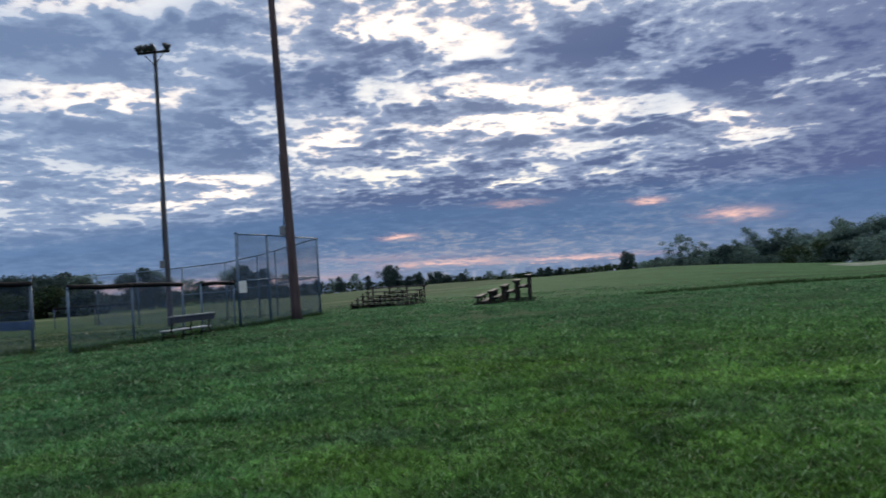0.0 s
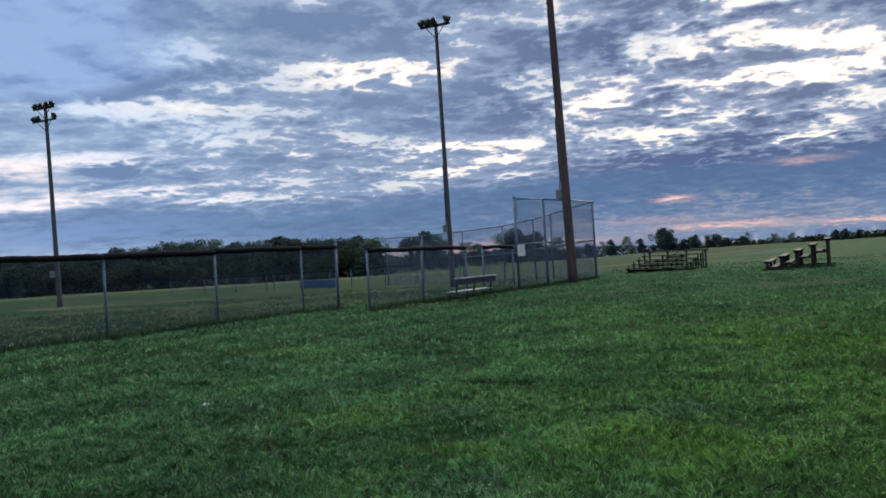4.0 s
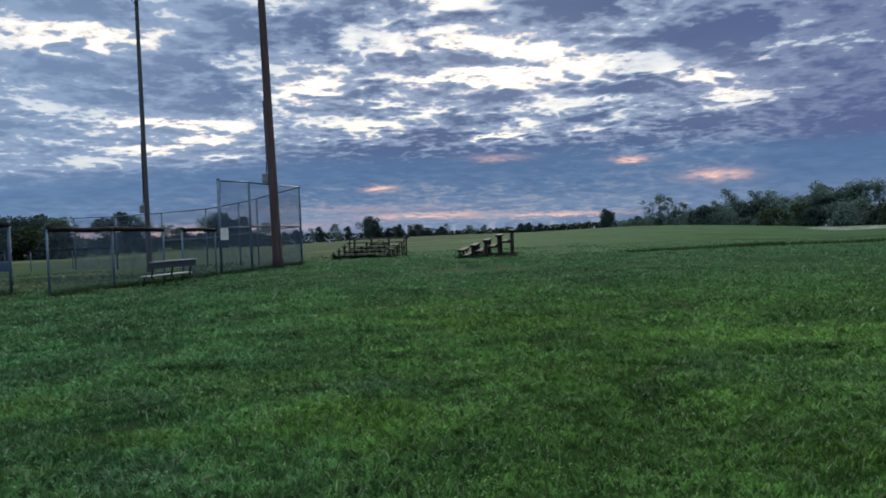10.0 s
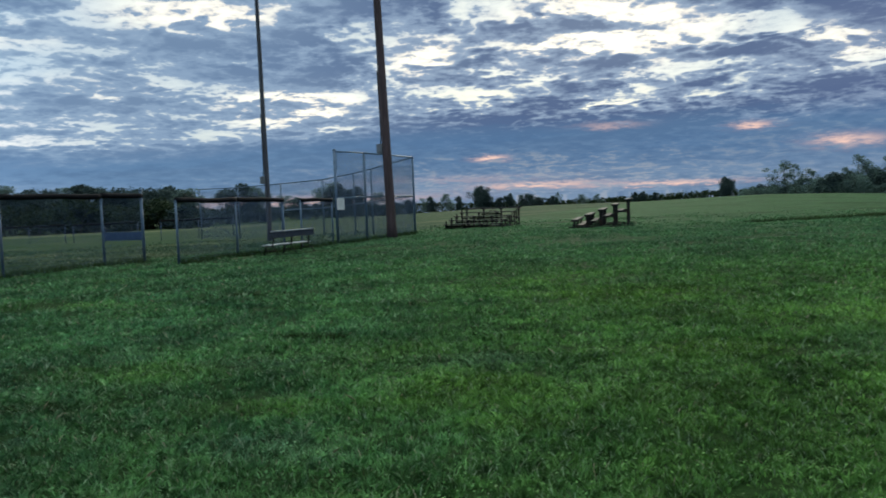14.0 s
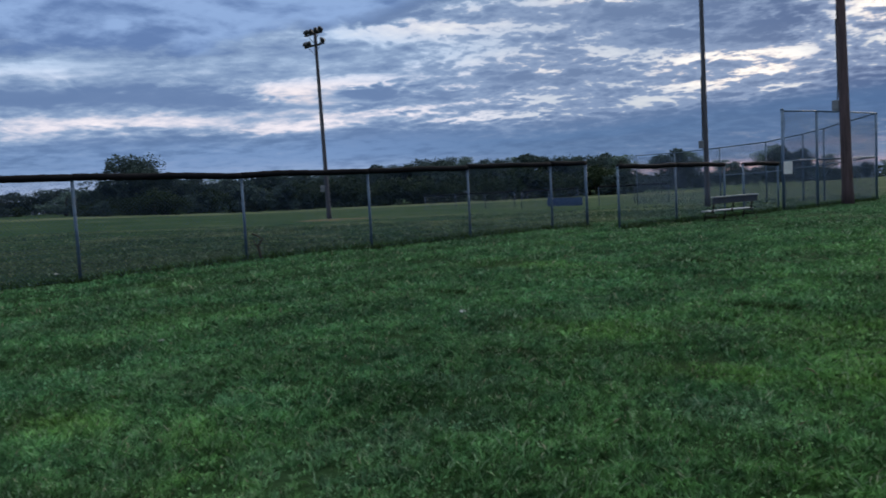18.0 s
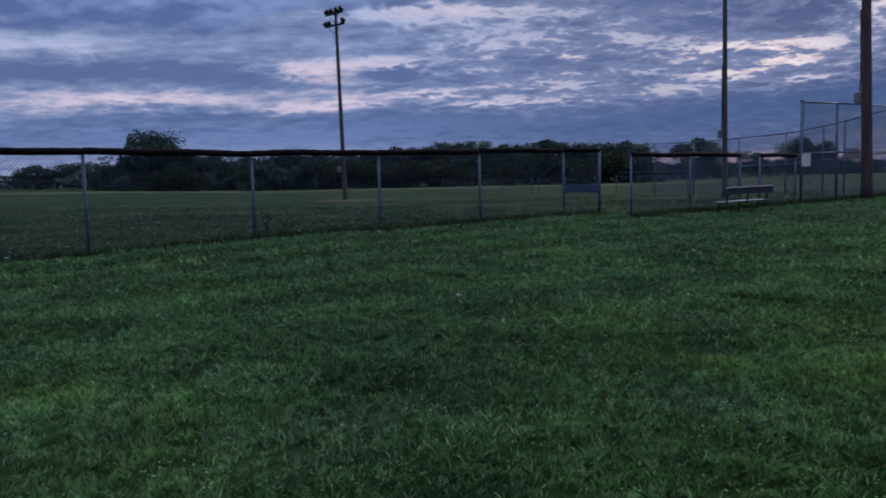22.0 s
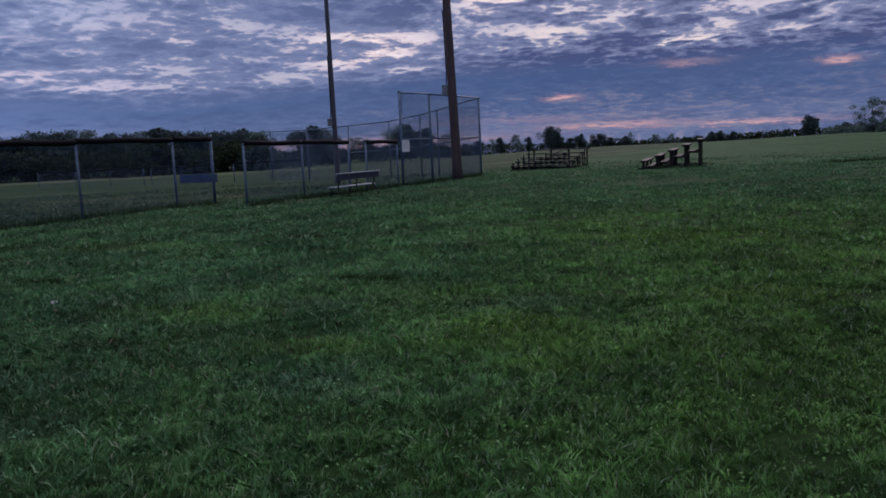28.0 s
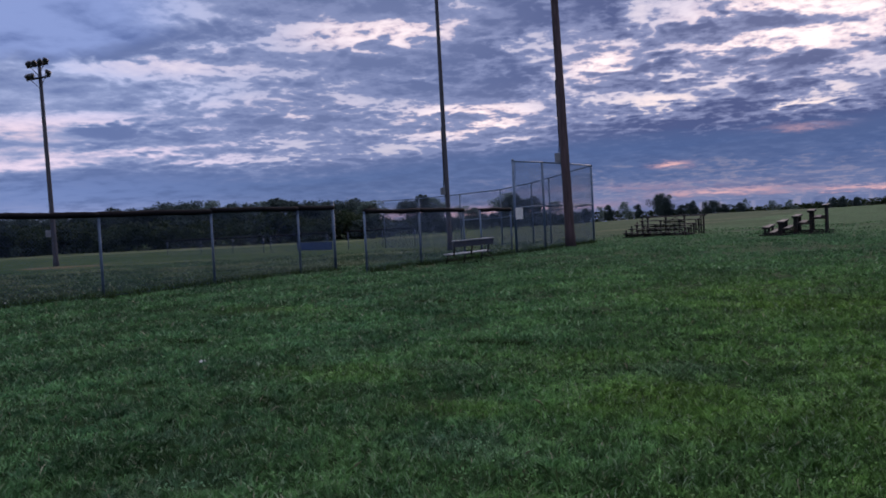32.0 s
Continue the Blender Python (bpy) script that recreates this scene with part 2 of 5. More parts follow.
def build_sky():
    world = bpy.data.worlds.new("dusk_sky")
    scene.world = world
    world.use_nodes = True
    t = world.node_tree
    t.nodes.clear()
    k = Nodes(t)
    d = t.nodes.new("ShaderNodeTexCoord").outputs["Generated"]
    x, y, z = k.split(d)
    zc = k.math("MAXIMUM", z, 0.0)
    # azimuth (left positive) and elevation, in degrees
    az = k.mul(k.math("ARCTAN2", k.mul(x, -1.0), y), 57.2958)
    el = k.mul(k.math("ARCSINE", z), 57.2958)

    def blob(a0, e0, wa, we):
        q = k.add(k.math("POWER", k.div(k.sub(az, a0), wa), 2.0), k.math("POWER", k.div(k.sub(el, e0), we), 2.0))
        return k.math("EXPONENT", k.mul(q, -1.0))

    # a flat cloud deck seen in perspective
    h = k.add(zc, 0.17)
    deck = k.xyz(k.div(x, h), k.div(y, h), 3.7)
    wide = k.noise(deck, 1.1, 3.0, 0.5)
    cells = k.noise(deck, 9.0, 6.0, 0.55, 0.1)
    fine = k.noise(deck, 27.0, 6.0, 0.66, 0.2)
    puffs = k.puffs(deck, k.noise(deck, 3.0, 3.0, 0.5), 0.13, 12.0)
    streak = k.noise(k.xyz(k.mul(az, 0.045), k.add(k.mul(el, 0.42), k.mul(az, 0.012)), 1.3), 1.0, 8.0, 0.6, 0.5)
    left = k.step(az, 25.0, 44.0)
    right = k.step(az, -14.0, -32.0)
    # where the sun's light comes through
    open_ = None
    for a0, e0, wa, we, amp in ((-6, 11.0, 9.5, 3.6, 0.95), (-1, 18.0, 15.0, 4.0, 0.85), (15.5, 6.6, 6.5, 1.9, 0.80), (21, 12.8, 9.0, 2.2, 0.65), (6.2, 9.6, 4.0, 2.2, 0.8),
                                (28, 7.6, 7.0, 1.8, 0.45), (45, 6.3, 10.0, 1.6, 0.55), (-21, 8.9, 6.5, 2.4, 0.62), (36, 11.0, 10.0, 1.7, 0.45), (24, 19.5, 10.0, 2.5, 0.55)):
        g = k.mul(blob(a0, e0, wa, we), amp)
        open_ = g if open_ is None else k.math("MAXIMUM", open_, g)
    # heaps and rifts of the deck, with ragged edges
    low = k.add(0.35, k.mul(k.step(el, 1.0, 12.0), 0.65))
    ragged = k.xyz(k.add(az, k.mul(k.mul(k.add(k.sub(cells, 0.5), k.mul(k.sub(fine, 0.5), 0.6)), 3.6), low)),
                   k.add(el, k.mul(k.mul(k.add(k.sub(k.noise(deck, 7.7, 5.0, 0.55), 0.5), k.mul(k.sub(puffs, 0.55), -0.45)), 1.7), low)))

    def heaps(field, places):
        for a0, e0, wa, we, thick in places:
            q = t.nodes.new("ShaderNodeVectorMath")
            q.operation = "MULTIPLY_ADD"
            k.put(q.inputs[0], ragged)
            q.inputs[1].default_value, q.inputs[2].default_value = (0.95 / wa, 0.95 / we, 0.0), (-0.95 * a0 / wa, -0.95 * e0 / we, 0.0)
            g = k.math("POWER", 0.3679, k.dot(q.outputs[0], q.outputs[0]))
            field = k.math("MULTIPLY_ADD", g, thick, field)
        return field

    drift = k.mul(k.step(el, 15.0, 19.0), -0.15)
    for group in (DARK_SUN_A, DARK_SUN_B, DARK_SUN_C, PALE_SUN_A, PALE_SUN_B, DARK_MID_A, DARK_MID_B, PALE_MID_A, PALE_MID_B, DARK_LEFT, PALE_LEFT, DARK_RIGHT, PALE_RIGHT):
        drift = heaps(drift, group)
    drift = k.math("MAXIMUM", k.math("MINIMUM", drift, 1.1), -0.68)
    n = k.add(0.5, k.add(k.mul(k.sub(cells, 0.5), 0.70), k.add(k.mul(k.sub(fine, 0.5), 0.62), k.mul(k.sub(wide, 0.5), 0.20))))
    n = k.add(n, k.mul(k.sub(puffs, 0.58), 0.40))
    n_left = k.add(0.5, k.add(k.mul(k.sub(streak, 0.5), 0.42), k.mul(k.sub(cells, 0.5), 0.20)))
    n = k.add(k.mul(n, k.sub(1.0, k.mul(left, 0.88))), k.mul(n_left, k.mul(left, 0.88)))
    n = k.add(n, k.mul(drift, k.sub(0.31, k.mul(left, 0.10))))
    mid = k.add(0.365, k.add(k.mul(right, -0.06), k.add(k.mul(k.step(az, 8.0, 20.0), -0.04), k.mul(left, 0.06))))
    soft = k.add(0.13, k.mul(left, 0.03))
    cover = k.step(n, k.sub(mid, soft), k.add(mid, soft))
    # colours: pale gaps, blue-grey undersides
    sky = t.nodes.new("ShaderNodeTexSky")
    sky.sky_type, sky.sun_disc = "NISHITA", False
    sky.sun_elevation, sky.sun_rotation = radians(SUN_EL), radians(-SUN_AZ)
    clear = k.mix(1.0, sky.outputs[0], (0.07, 0.07, 0.07), "MULTIPLY")
    gap = k.mix(0.85, clear, (0.31, 0.34, 0.50))
    gap = k.mix(k.mul(left, 0.85), gap, (0.44, 0.50, 0.68))
    gap = k.mix(k.step(open_, 0.05, 0.55), gap, (0.52, 0.50, 0.59))
    gap = k.mix(k.step(open_, 0.28, 0.90), gap, (0.92, 0.80, 0.76))
    gap = k.mix(k.mul(k.mul(left, k.step(el, 9.5, 6.0)), 0.9), gap, (0.90, 0.74, 0.79))
    shade = k.mix(k.step(k.add(n, k.mul(k.sub(cells, 0.5), 0.25)), 0.42, 0.78), (0.178, 0.212, 0.352), (0.052, 0.072, 0.170))
    shade = k.mix(k.mul(open_, 0.25), shade, (0.29, 0.315, 0.44))
    shade = k.mix(k.mul(k.step(az, -2.0, 24.0), 0.5), shade, (0.14, 0.195, 0.345))
    shade = k.mix(k.mul(left, 0.75), shade, k.mix(k.step(n, 0.42, 0.62), (0.205, 0.270, 0.440), (0.088, 0.136, 0.285)))
    shade = k.mix(k.mul(right, 0.65), shade, (0.062, 0.076, 0.185))
    half = k.mix(0.5, gap, k.mix(right, (0.27, 0.295, 0.43), (0.10, 0.12, 0.24)))
    half = k.mix(k.mul(left, 0.8), half, (0.34, 0.41, 0.61))
    half = k.mix(k.mul(k.mul(left, k.step(el, 9.0, 6.0)), 0.6), half, (0.60, 0.49, 0.56))
    half = k.mix(k.mul(k.step(open_, 0.2, 0.75), 0.7), half, (0.56, 0.46, 0.51))
    deep = k.step(n, k.sub(mid, 0.02), k.sub(mid, 0.24))
    veil = k.mix(0.34, half, gap)
    col = k.mix(k.step(cover, 0.0, 0.55), k.mix(deep, veil, gap), half)
    col = k.mix(k.step(cover, 0.30, 1.0), col, shade)
    # dark sheet high on the left, with a ragged slanting edge
    rim_el = k.add(9.6, k.add(k.mul(k.step(az, 52.0, 46.0), 1.4), k.mul(k.step(az, 44.0, 28.0), 3.2)))
    edge = k.add(k.sub(el, rim_el), k.add(k.mul(k.sub(cells, 0.5), 2.0), k.mul(k.sub(streak, 0.5), 1.2)))
    sheet = k.mul(k.step(edge, -0.5, 0.7), k.mul(k.step(az, 33.0, 40.0), k.step(el, 40.0, 24.0)))
    rolls = k.noise(deck, 3.4, 5.0, 0.5, 0.3)
    col = k.mix(k.mul(sheet, 0.92), col, k.mix(k.step(k.add(k.mul(rolls, 0.75), k.mul(cells, 0.25)), 0.40, 0.58), (0.190, 0.265, 0.49), (0.080, 0.128, 0.290)))
    # blue-grey bank along the horizon
    rim = k.add(k.add(3.9, k.mul(k.step(az, 24.0, 6.0), 1.0)), k.add(k.mul(k.sub(streak, 0.5), 2.2), k.mul(k.sub(cells, 0.5), 1.6)))
    bank = k.step(k.sub(el, rim), 0.7, -0.9)
    bank_col = k.mix(k.step(el, 0.0, 3.0), (0.118, 0.155, 0.275), (0.055, 0.098, 0.220))
    bank_col = k.mix(k.mul(k.step(az, -2.0, 26.0), 0.45), bank_col, (0.086, 0.146, 0.295))
    bank_col = k.mix(k.mul(left, 0.7), bank_col, k.mix(k.step(el, 0.3, 2.4), (0.32, 0.36, 0.55), (0.14, 0.21, 0.41)))
    bank_col = k.mix(k.mul(k.step(streak, 0.45, 0.62), 0.35), bank_col, (0.085, 0.130, 0.25))
    bank_col = k.mix(k.mul(k.step(k.add(k.mul(cells, 0.5), k.mul(streak, 0.5)), 0.44, 0.60), 0.5), bank_col, (0.050, 0.084, 0.190))
    col = k.mix(k.mul(bank, 0.90), col, bank_col)
    # pink slits low down
    torn = k.xyz(k.add(az, k.mul(k.sub(fine, 0.5), 1.6)), k.add(el, k.add(k.mul(k.sub(cells, 0.5), 0.9), k.mul(k.sub(fine, 0.5), 0.5))))
    for a0, e0, wa, we, amp in ((-1.0, 0.75, 4.2, 0.20, 0.7), (-9.6, 0.50, 4.6, 0.13, 0.75), (2.2, 2.7, 1.0, 0.17, 1.0), (-20.8, 2.75, 1.9, 0.36, 0.75), (-15.2, 4.05, 1.2, 0.20, 0.8), (5.0, 1.35, 7.0, 0.22, 0.2),
                                (15.0, 0.2, 8.0, 0.35, 0.6), (-6.0, 4.6, 2.0, 0.2, 0.3)):
        q = t.nodes.new("ShaderNodeVectorMath")
        q.operation = "MULTIPLY_ADD"
        k.put(q.inputs[0], torn)
        q.inputs[1].default_value, q.inputs[2].default_value = (1.0 / wa, 1.0 / we, 0.0), (-a0 / wa, -e0 / we, 0.0)
        m = k.mul(k.math("POWER", 0.3679, k.dot(q.outputs[0], q.outputs[0])), k.step(k.add(k.mul(streak, 0.3), k.mul(cells, 0.7)), 0.32, 0.58))
        col = k.mix(k.math("MINIMUM", k.mul(m, 1.25 * amp), 0.95), col, (0.60, 0.36, 0.36))
    # overhead the cover is thin and bright
    col = k.mix(k.mul(k.step(el, 24.0, 56.0), 0.9), col, k.mix(cover, (1.08, 1.07, 1.14), (0.76, 0.79, 0.90)))
    col = k.mix(1.0, col, (1.0, 1.03, 0.94), "MULTIPLY")
    # below the horizon: dim
    col = k.mix(k.step(z, -0.01, -0.06), col, (0.05, 0.07, 0.05))
    bg = t.nodes.new("ShaderNodeBackground")
    k.put(bg.inputs[0], col)
    bg.inputs[1].default_value = 1.15
    k.t.links.new(bg.outputs[0], t.nodes.new("ShaderNodeOutputWorld").inputs[0])


build_sky()
sun = new("sun", bpy.data.lights.new("sun", "SUN"))
sun.data.energy, sun.data.angle, sun.data.color = 1.0, radians(25), (1.0, 0.86, 0.76)
sun.matrix_world = look(sky_dir(SUN_AZ, SUN_EL + 4), (0, 0, 0))


# ---------------------------------------------------------------- materials
def material(name):
    m = bpy.data.materials.new(name)
    m.use_nodes = True
    k = Nodes(m.node_tree)
    bsdf = m.node_tree.nodes["Principled BSDF"]
    return m, k, bsdf


def place(k):
    return k.t.nodes.new("ShaderNodeTexCoord").outputs["Object"]


def spot(k):
    return k.t.nodes.new("ShaderNodeNewGeometry").outputs["Position"]


def bump(k, bsdf, height, strength, distance):
    n = k.t.nodes.new("ShaderNodeBump")
    n.inputs["Strength"].default_value, n.inputs["Distance"].default_value = strength, distance
    k.put(n.inputs["Height"], height)
    k.t.links.new(n.outputs[0], bsdf.inputs["Normal"])


def surface(name, dark, light, rough=0.6, metal=0.0, scale=6.0, grain=40.0, relief=0.3, stretch=(1, 1, 1), stain=None):
    """Two colours mixed at two scales, with grain in the relief and the gloss."""
    m, k, b = material(name)
    p = place(k)
    px, py, pz = k.split(p)
    q = k.xyz(k.mul(px, stretch[0]), k.mul(py, stretch[1]), k.mul(pz, stretch[2]))
    a, g = k.noise(q, scale, 5.0, 0.6, 0.3), k.noise(q, grain, 4.0, 0.6)
    col = k.mix(k.step(k.add(k.mul(a, 0.65), k.mul(g, 0.35)), 0.35, 0.65), dark, light)
    if stain:
        col = k.mix(k.step(k.noise(q, scale * 0.35, 4.0, 0.65), 0.52, 0.70), col, stain)
    k.put(b.inputs["Base Color"], col)
    k.put(b.inputs["Roughness"], k.add(rough - 0.12, k.mul(g, 0.24)))
    b.inputs["Metallic"].default_value = metal
    bump(k, b, g, relief, 0.01)
    return m


GALV = surface("galvanised_steel", (0.052, 0.092, 0.155), (0.100, 0.158, 0.245), 0.6, 0.2, 5, 60, 0.15, stain=(0.10, 0.12, 0.15))
WIRE = surface("galvanised_wire", (0.034, 0.062, 0.125), (0.066, 0.108, 0.195), 0.6, 0.3, 4, 50, 0.1)
DARKSTEEL = surface("weathered_dark_steel", (0.010, 0.010, 0.011), (0.028, 0.026, 0.026), 0.7, 0.1, 8, 70, 0.3, stain=(0.035, 0.022, 0.015))
COVER = surface("black_drain_pipe", (0.005, 0.005, 0.007), (0.011, 0.010, 0.012), 0.85, 0.0, 3, 50, 0.3)
COVER.node_tree.nodes["Principled BSDF"].inputs["Specular IOR Level"].default_value = 0.12
POLE = surface("creosoted_pole_wood", (0.046, 0.031, 0.036), (0.108, 0.072, 0.078), 0.85, 0.0, 3, 26, 0.8, (5, 5, 0.35), (0.036, 0.022, 0.024))
POLE_GREY = surface("weathered_pole_wood", (0.040, 0.042, 0.054), (0.088, 0.090, 0.112), 0.85, 0.0, 3, 26, 0.8, (5, 5, 0.35), (0.05, 0.042, 0.04))
PLANK = surface("weathered_seat_plank", (0.022, 0.023, 0.026), (0.056, 0.057, 0.060), 0.75, 0.0, 4, 50, 0.4, (0.5, 4, 4), (0.06, 0.055, 0.05))
for matt in (DARKSTEEL, PLANK):
    matt.node_tree.nodes["Principled BSDF"].inputs["Specular IOR Level"].default_value = 0.18
ALU = surface("dull_aluminium", (0.36, 0.37, 0.39), (0.55, 0.56, 0.58), 0.42, 0.75, 3, 60, 0.1, (0.4, 3, 3), (0.28, 0.28, 0.28))
BLUE = surface("faded_blue_vinyl", (0.016, 0.040, 0.105), (0.030, 0.065, 0.150), 0.6, 0.0, 3, 30, 0.2)
# bench back: shade on the side away from the glow, put into the colour
NAVY = surface("shaded_navy_plank", (0.022, 0.028, 0.048), (0.040, 0.048, 0.075), 0.6, 0.0, 5, 50, 0.15, stain=(0.06, 0.055, 0.05))
BOXGREY = surface("grey_enamel_box", (0.13, 0.145, 0.165), (0.21, 0.225, 0.25), 0.55, 0.2, 4, 40, 0.1, stain=(0.07, 0.055, 0.05))
SIGN = surface("white_sign_sheet", (0.62, 0.62, 0.62), (0.78, 0.78, 0.77), 0.5, 0.0, 3, 30, 0.05)
PAPER = surface("dirty_paper", (0.36, 0.37, 0.37), (0.52, 0.52, 0.51), 0.8, 0.0, 12, 60, 0.2)
LAMP = surface("lamp_housing", (0.05, 0.05, 0.055), (0.12, 0.12, 0.13), 0.45, 0.6, 4, 40, 0.1)
GLASS = surface("lamp_glass", (0.30, 0.32, 0.34), (0.45, 0.47, 0.50), 0.15, 0.1, 2, 20, 0.0)
BARK = surface("bark", (0.024, 0.021, 0.019), (0.066, 0.058, 0.050), 0.9, 0.0, 2, 14, 0.8, (4, 4, 0.6))
WHITE = surface("pale_siding", (0.55, 0.56, 0.57), (0.72, 0.72, 0.71), 0.6, 0.0, 2, 12, 0.1)
ROOF = surface("pale_metal_roof", (0.38, 0.39, 0.41), (0.52, 0.53, 0.55), 0.8, 0.0, 2, 12, 0.3)
DARKGLASS = surface("dark_window", (0.02, 0.025, 0.03), (0.05, 0.055, 0.06), 0.1, 0.0, 1, 8, 0.0)


def through_light(k, b, col, share):
    """Leaves let part of the light through."""
    tr = k.t.nodes.new("ShaderNodeBsdfTranslucent")
    k.put(tr.inputs[0], col)
    mx = k.t.nodes.new("ShaderNodeMixShader")
    mx.inputs[0].default_value = share
    k.t.links.new(b.outputs[0], mx.inputs[1])
    k.t.links.new(tr.outputs[0], mx.inputs[2])
    k.t.links.new(mx.outputs[0], k.t.nodes["Material Output"].inputs[0])


def leaf_material(name, dark, light, accent=None):
    m, k, b = material(name)
    geo = k.t.nodes.new("ShaderNodeNewGeometry")
    r = geo.outputs["Random Per Island"]
    a = k.noise(geo.outputs["Position"], 0.35, 4.0, 0.6)
    col = k.mix(k.math("ADD", k.mul(r, 0.35), k.mul(k.step(a, 0.35, 0.65), 0.55)), dark, light)
    if accent:
        col = k.mix(k.mul(k.step(k.noise(geo.outputs["Position"], 0.45, 5.0, 0.6, 0.5), 0.50, 0.66), 0.7), col, accent)
    k.put(b.inputs["Base Color"], col)
    b.inputs["Roughness"].default_value, b.inputs["Specular IOR Level"].default_value = 0.7, 0.12
    through_light(k, b, col, 0.3)
    return m


# the blue of distant air is put into this leaf colour
LEAF = leaf_material("haze_blued_leaves", (0.026, 0.046, 0.050), (0.070, 0.104, 0.096))
LEAF_PALE = leaf_material("spring_leaves", (0.075, 0.125, 0.060), (0.15, 0.21, 0.09))
# for the far woods: haze painted in as paler, bluer leaves
LEAF_FAR = leaf_material("haze_paled_leaves", (0.078, 0.124, 0.112), (0.150, 0.212, 0.180))
LEAF_DARK = leaf_material("hedge_leaves", (0.014, 0.026, 0.014), (0.035, 0.055, 0.026))
CLOVER_SPOTS = ((-3.3, 3.4, 0.7), (1.15, 8.3, 0.5), (0.32, 4.7, 0.6), (1.4, 4.4, 0.5), (3.6, 5.9, 0.6), (-3.2, 2.7, 0.5), (-5.2, 4.6, 0.6), (-2.0, 6.9, 0.5))
BRIGHT_SPOTS = ((-3.35, 6.85, 0.85, 0.45), (-0.25, 5.85, 0.8, 0.40), (-6.9, 11.4, 1.1, 0.5), (-5.3, 2.75, 0.45, 0.3), (-2.0, 5.65, 0.5, 0.3), (1.5, 11.7, 1.4, 0.6), (-0.1, 5.2, 0.4, 0.25), (1.65, 7.5, 0.7, 0.4), (3.5, 5.0, 0.7, 0.3), (2.6, 4.6, 0.5, 0.3), (-0.5, 6.25, 0.6, 0.3))
PALE_SPOTS = ((-3.14, 3.3, 0.45, 0.32), (-3.1, 2.85, 0.45, 0.3), (-3.37, 4.74, 0.35, 0.3), (-2.9, 3.86, 0.35, 0.3), (-1.5, 4.66, 0.5, 0.28), (-0.65, 7.2, 0.6, 0.35), (-2.5, 7.2, 0.5, 0.25))
DARK_SPOTS = ((-2.28, 8.65, 0.55, 0.28), (2.0, 6.55, 0.22, 0.6), (4.49, 8.4, 0.38, 0.2), (-5.6, 2.0, 0.7, 0.4), (-0.85, 4.1, 0.5, 0.3), (0.07, 8.9, 0.5, 0.25), (-3.7, 5.5, 0.6, 0.3), (-3.7, 4.2, 0.45, 0.28), (0.3, 4.8, 0.6, 0.35), (-0.95, 7.2, 0.3, 0.15))


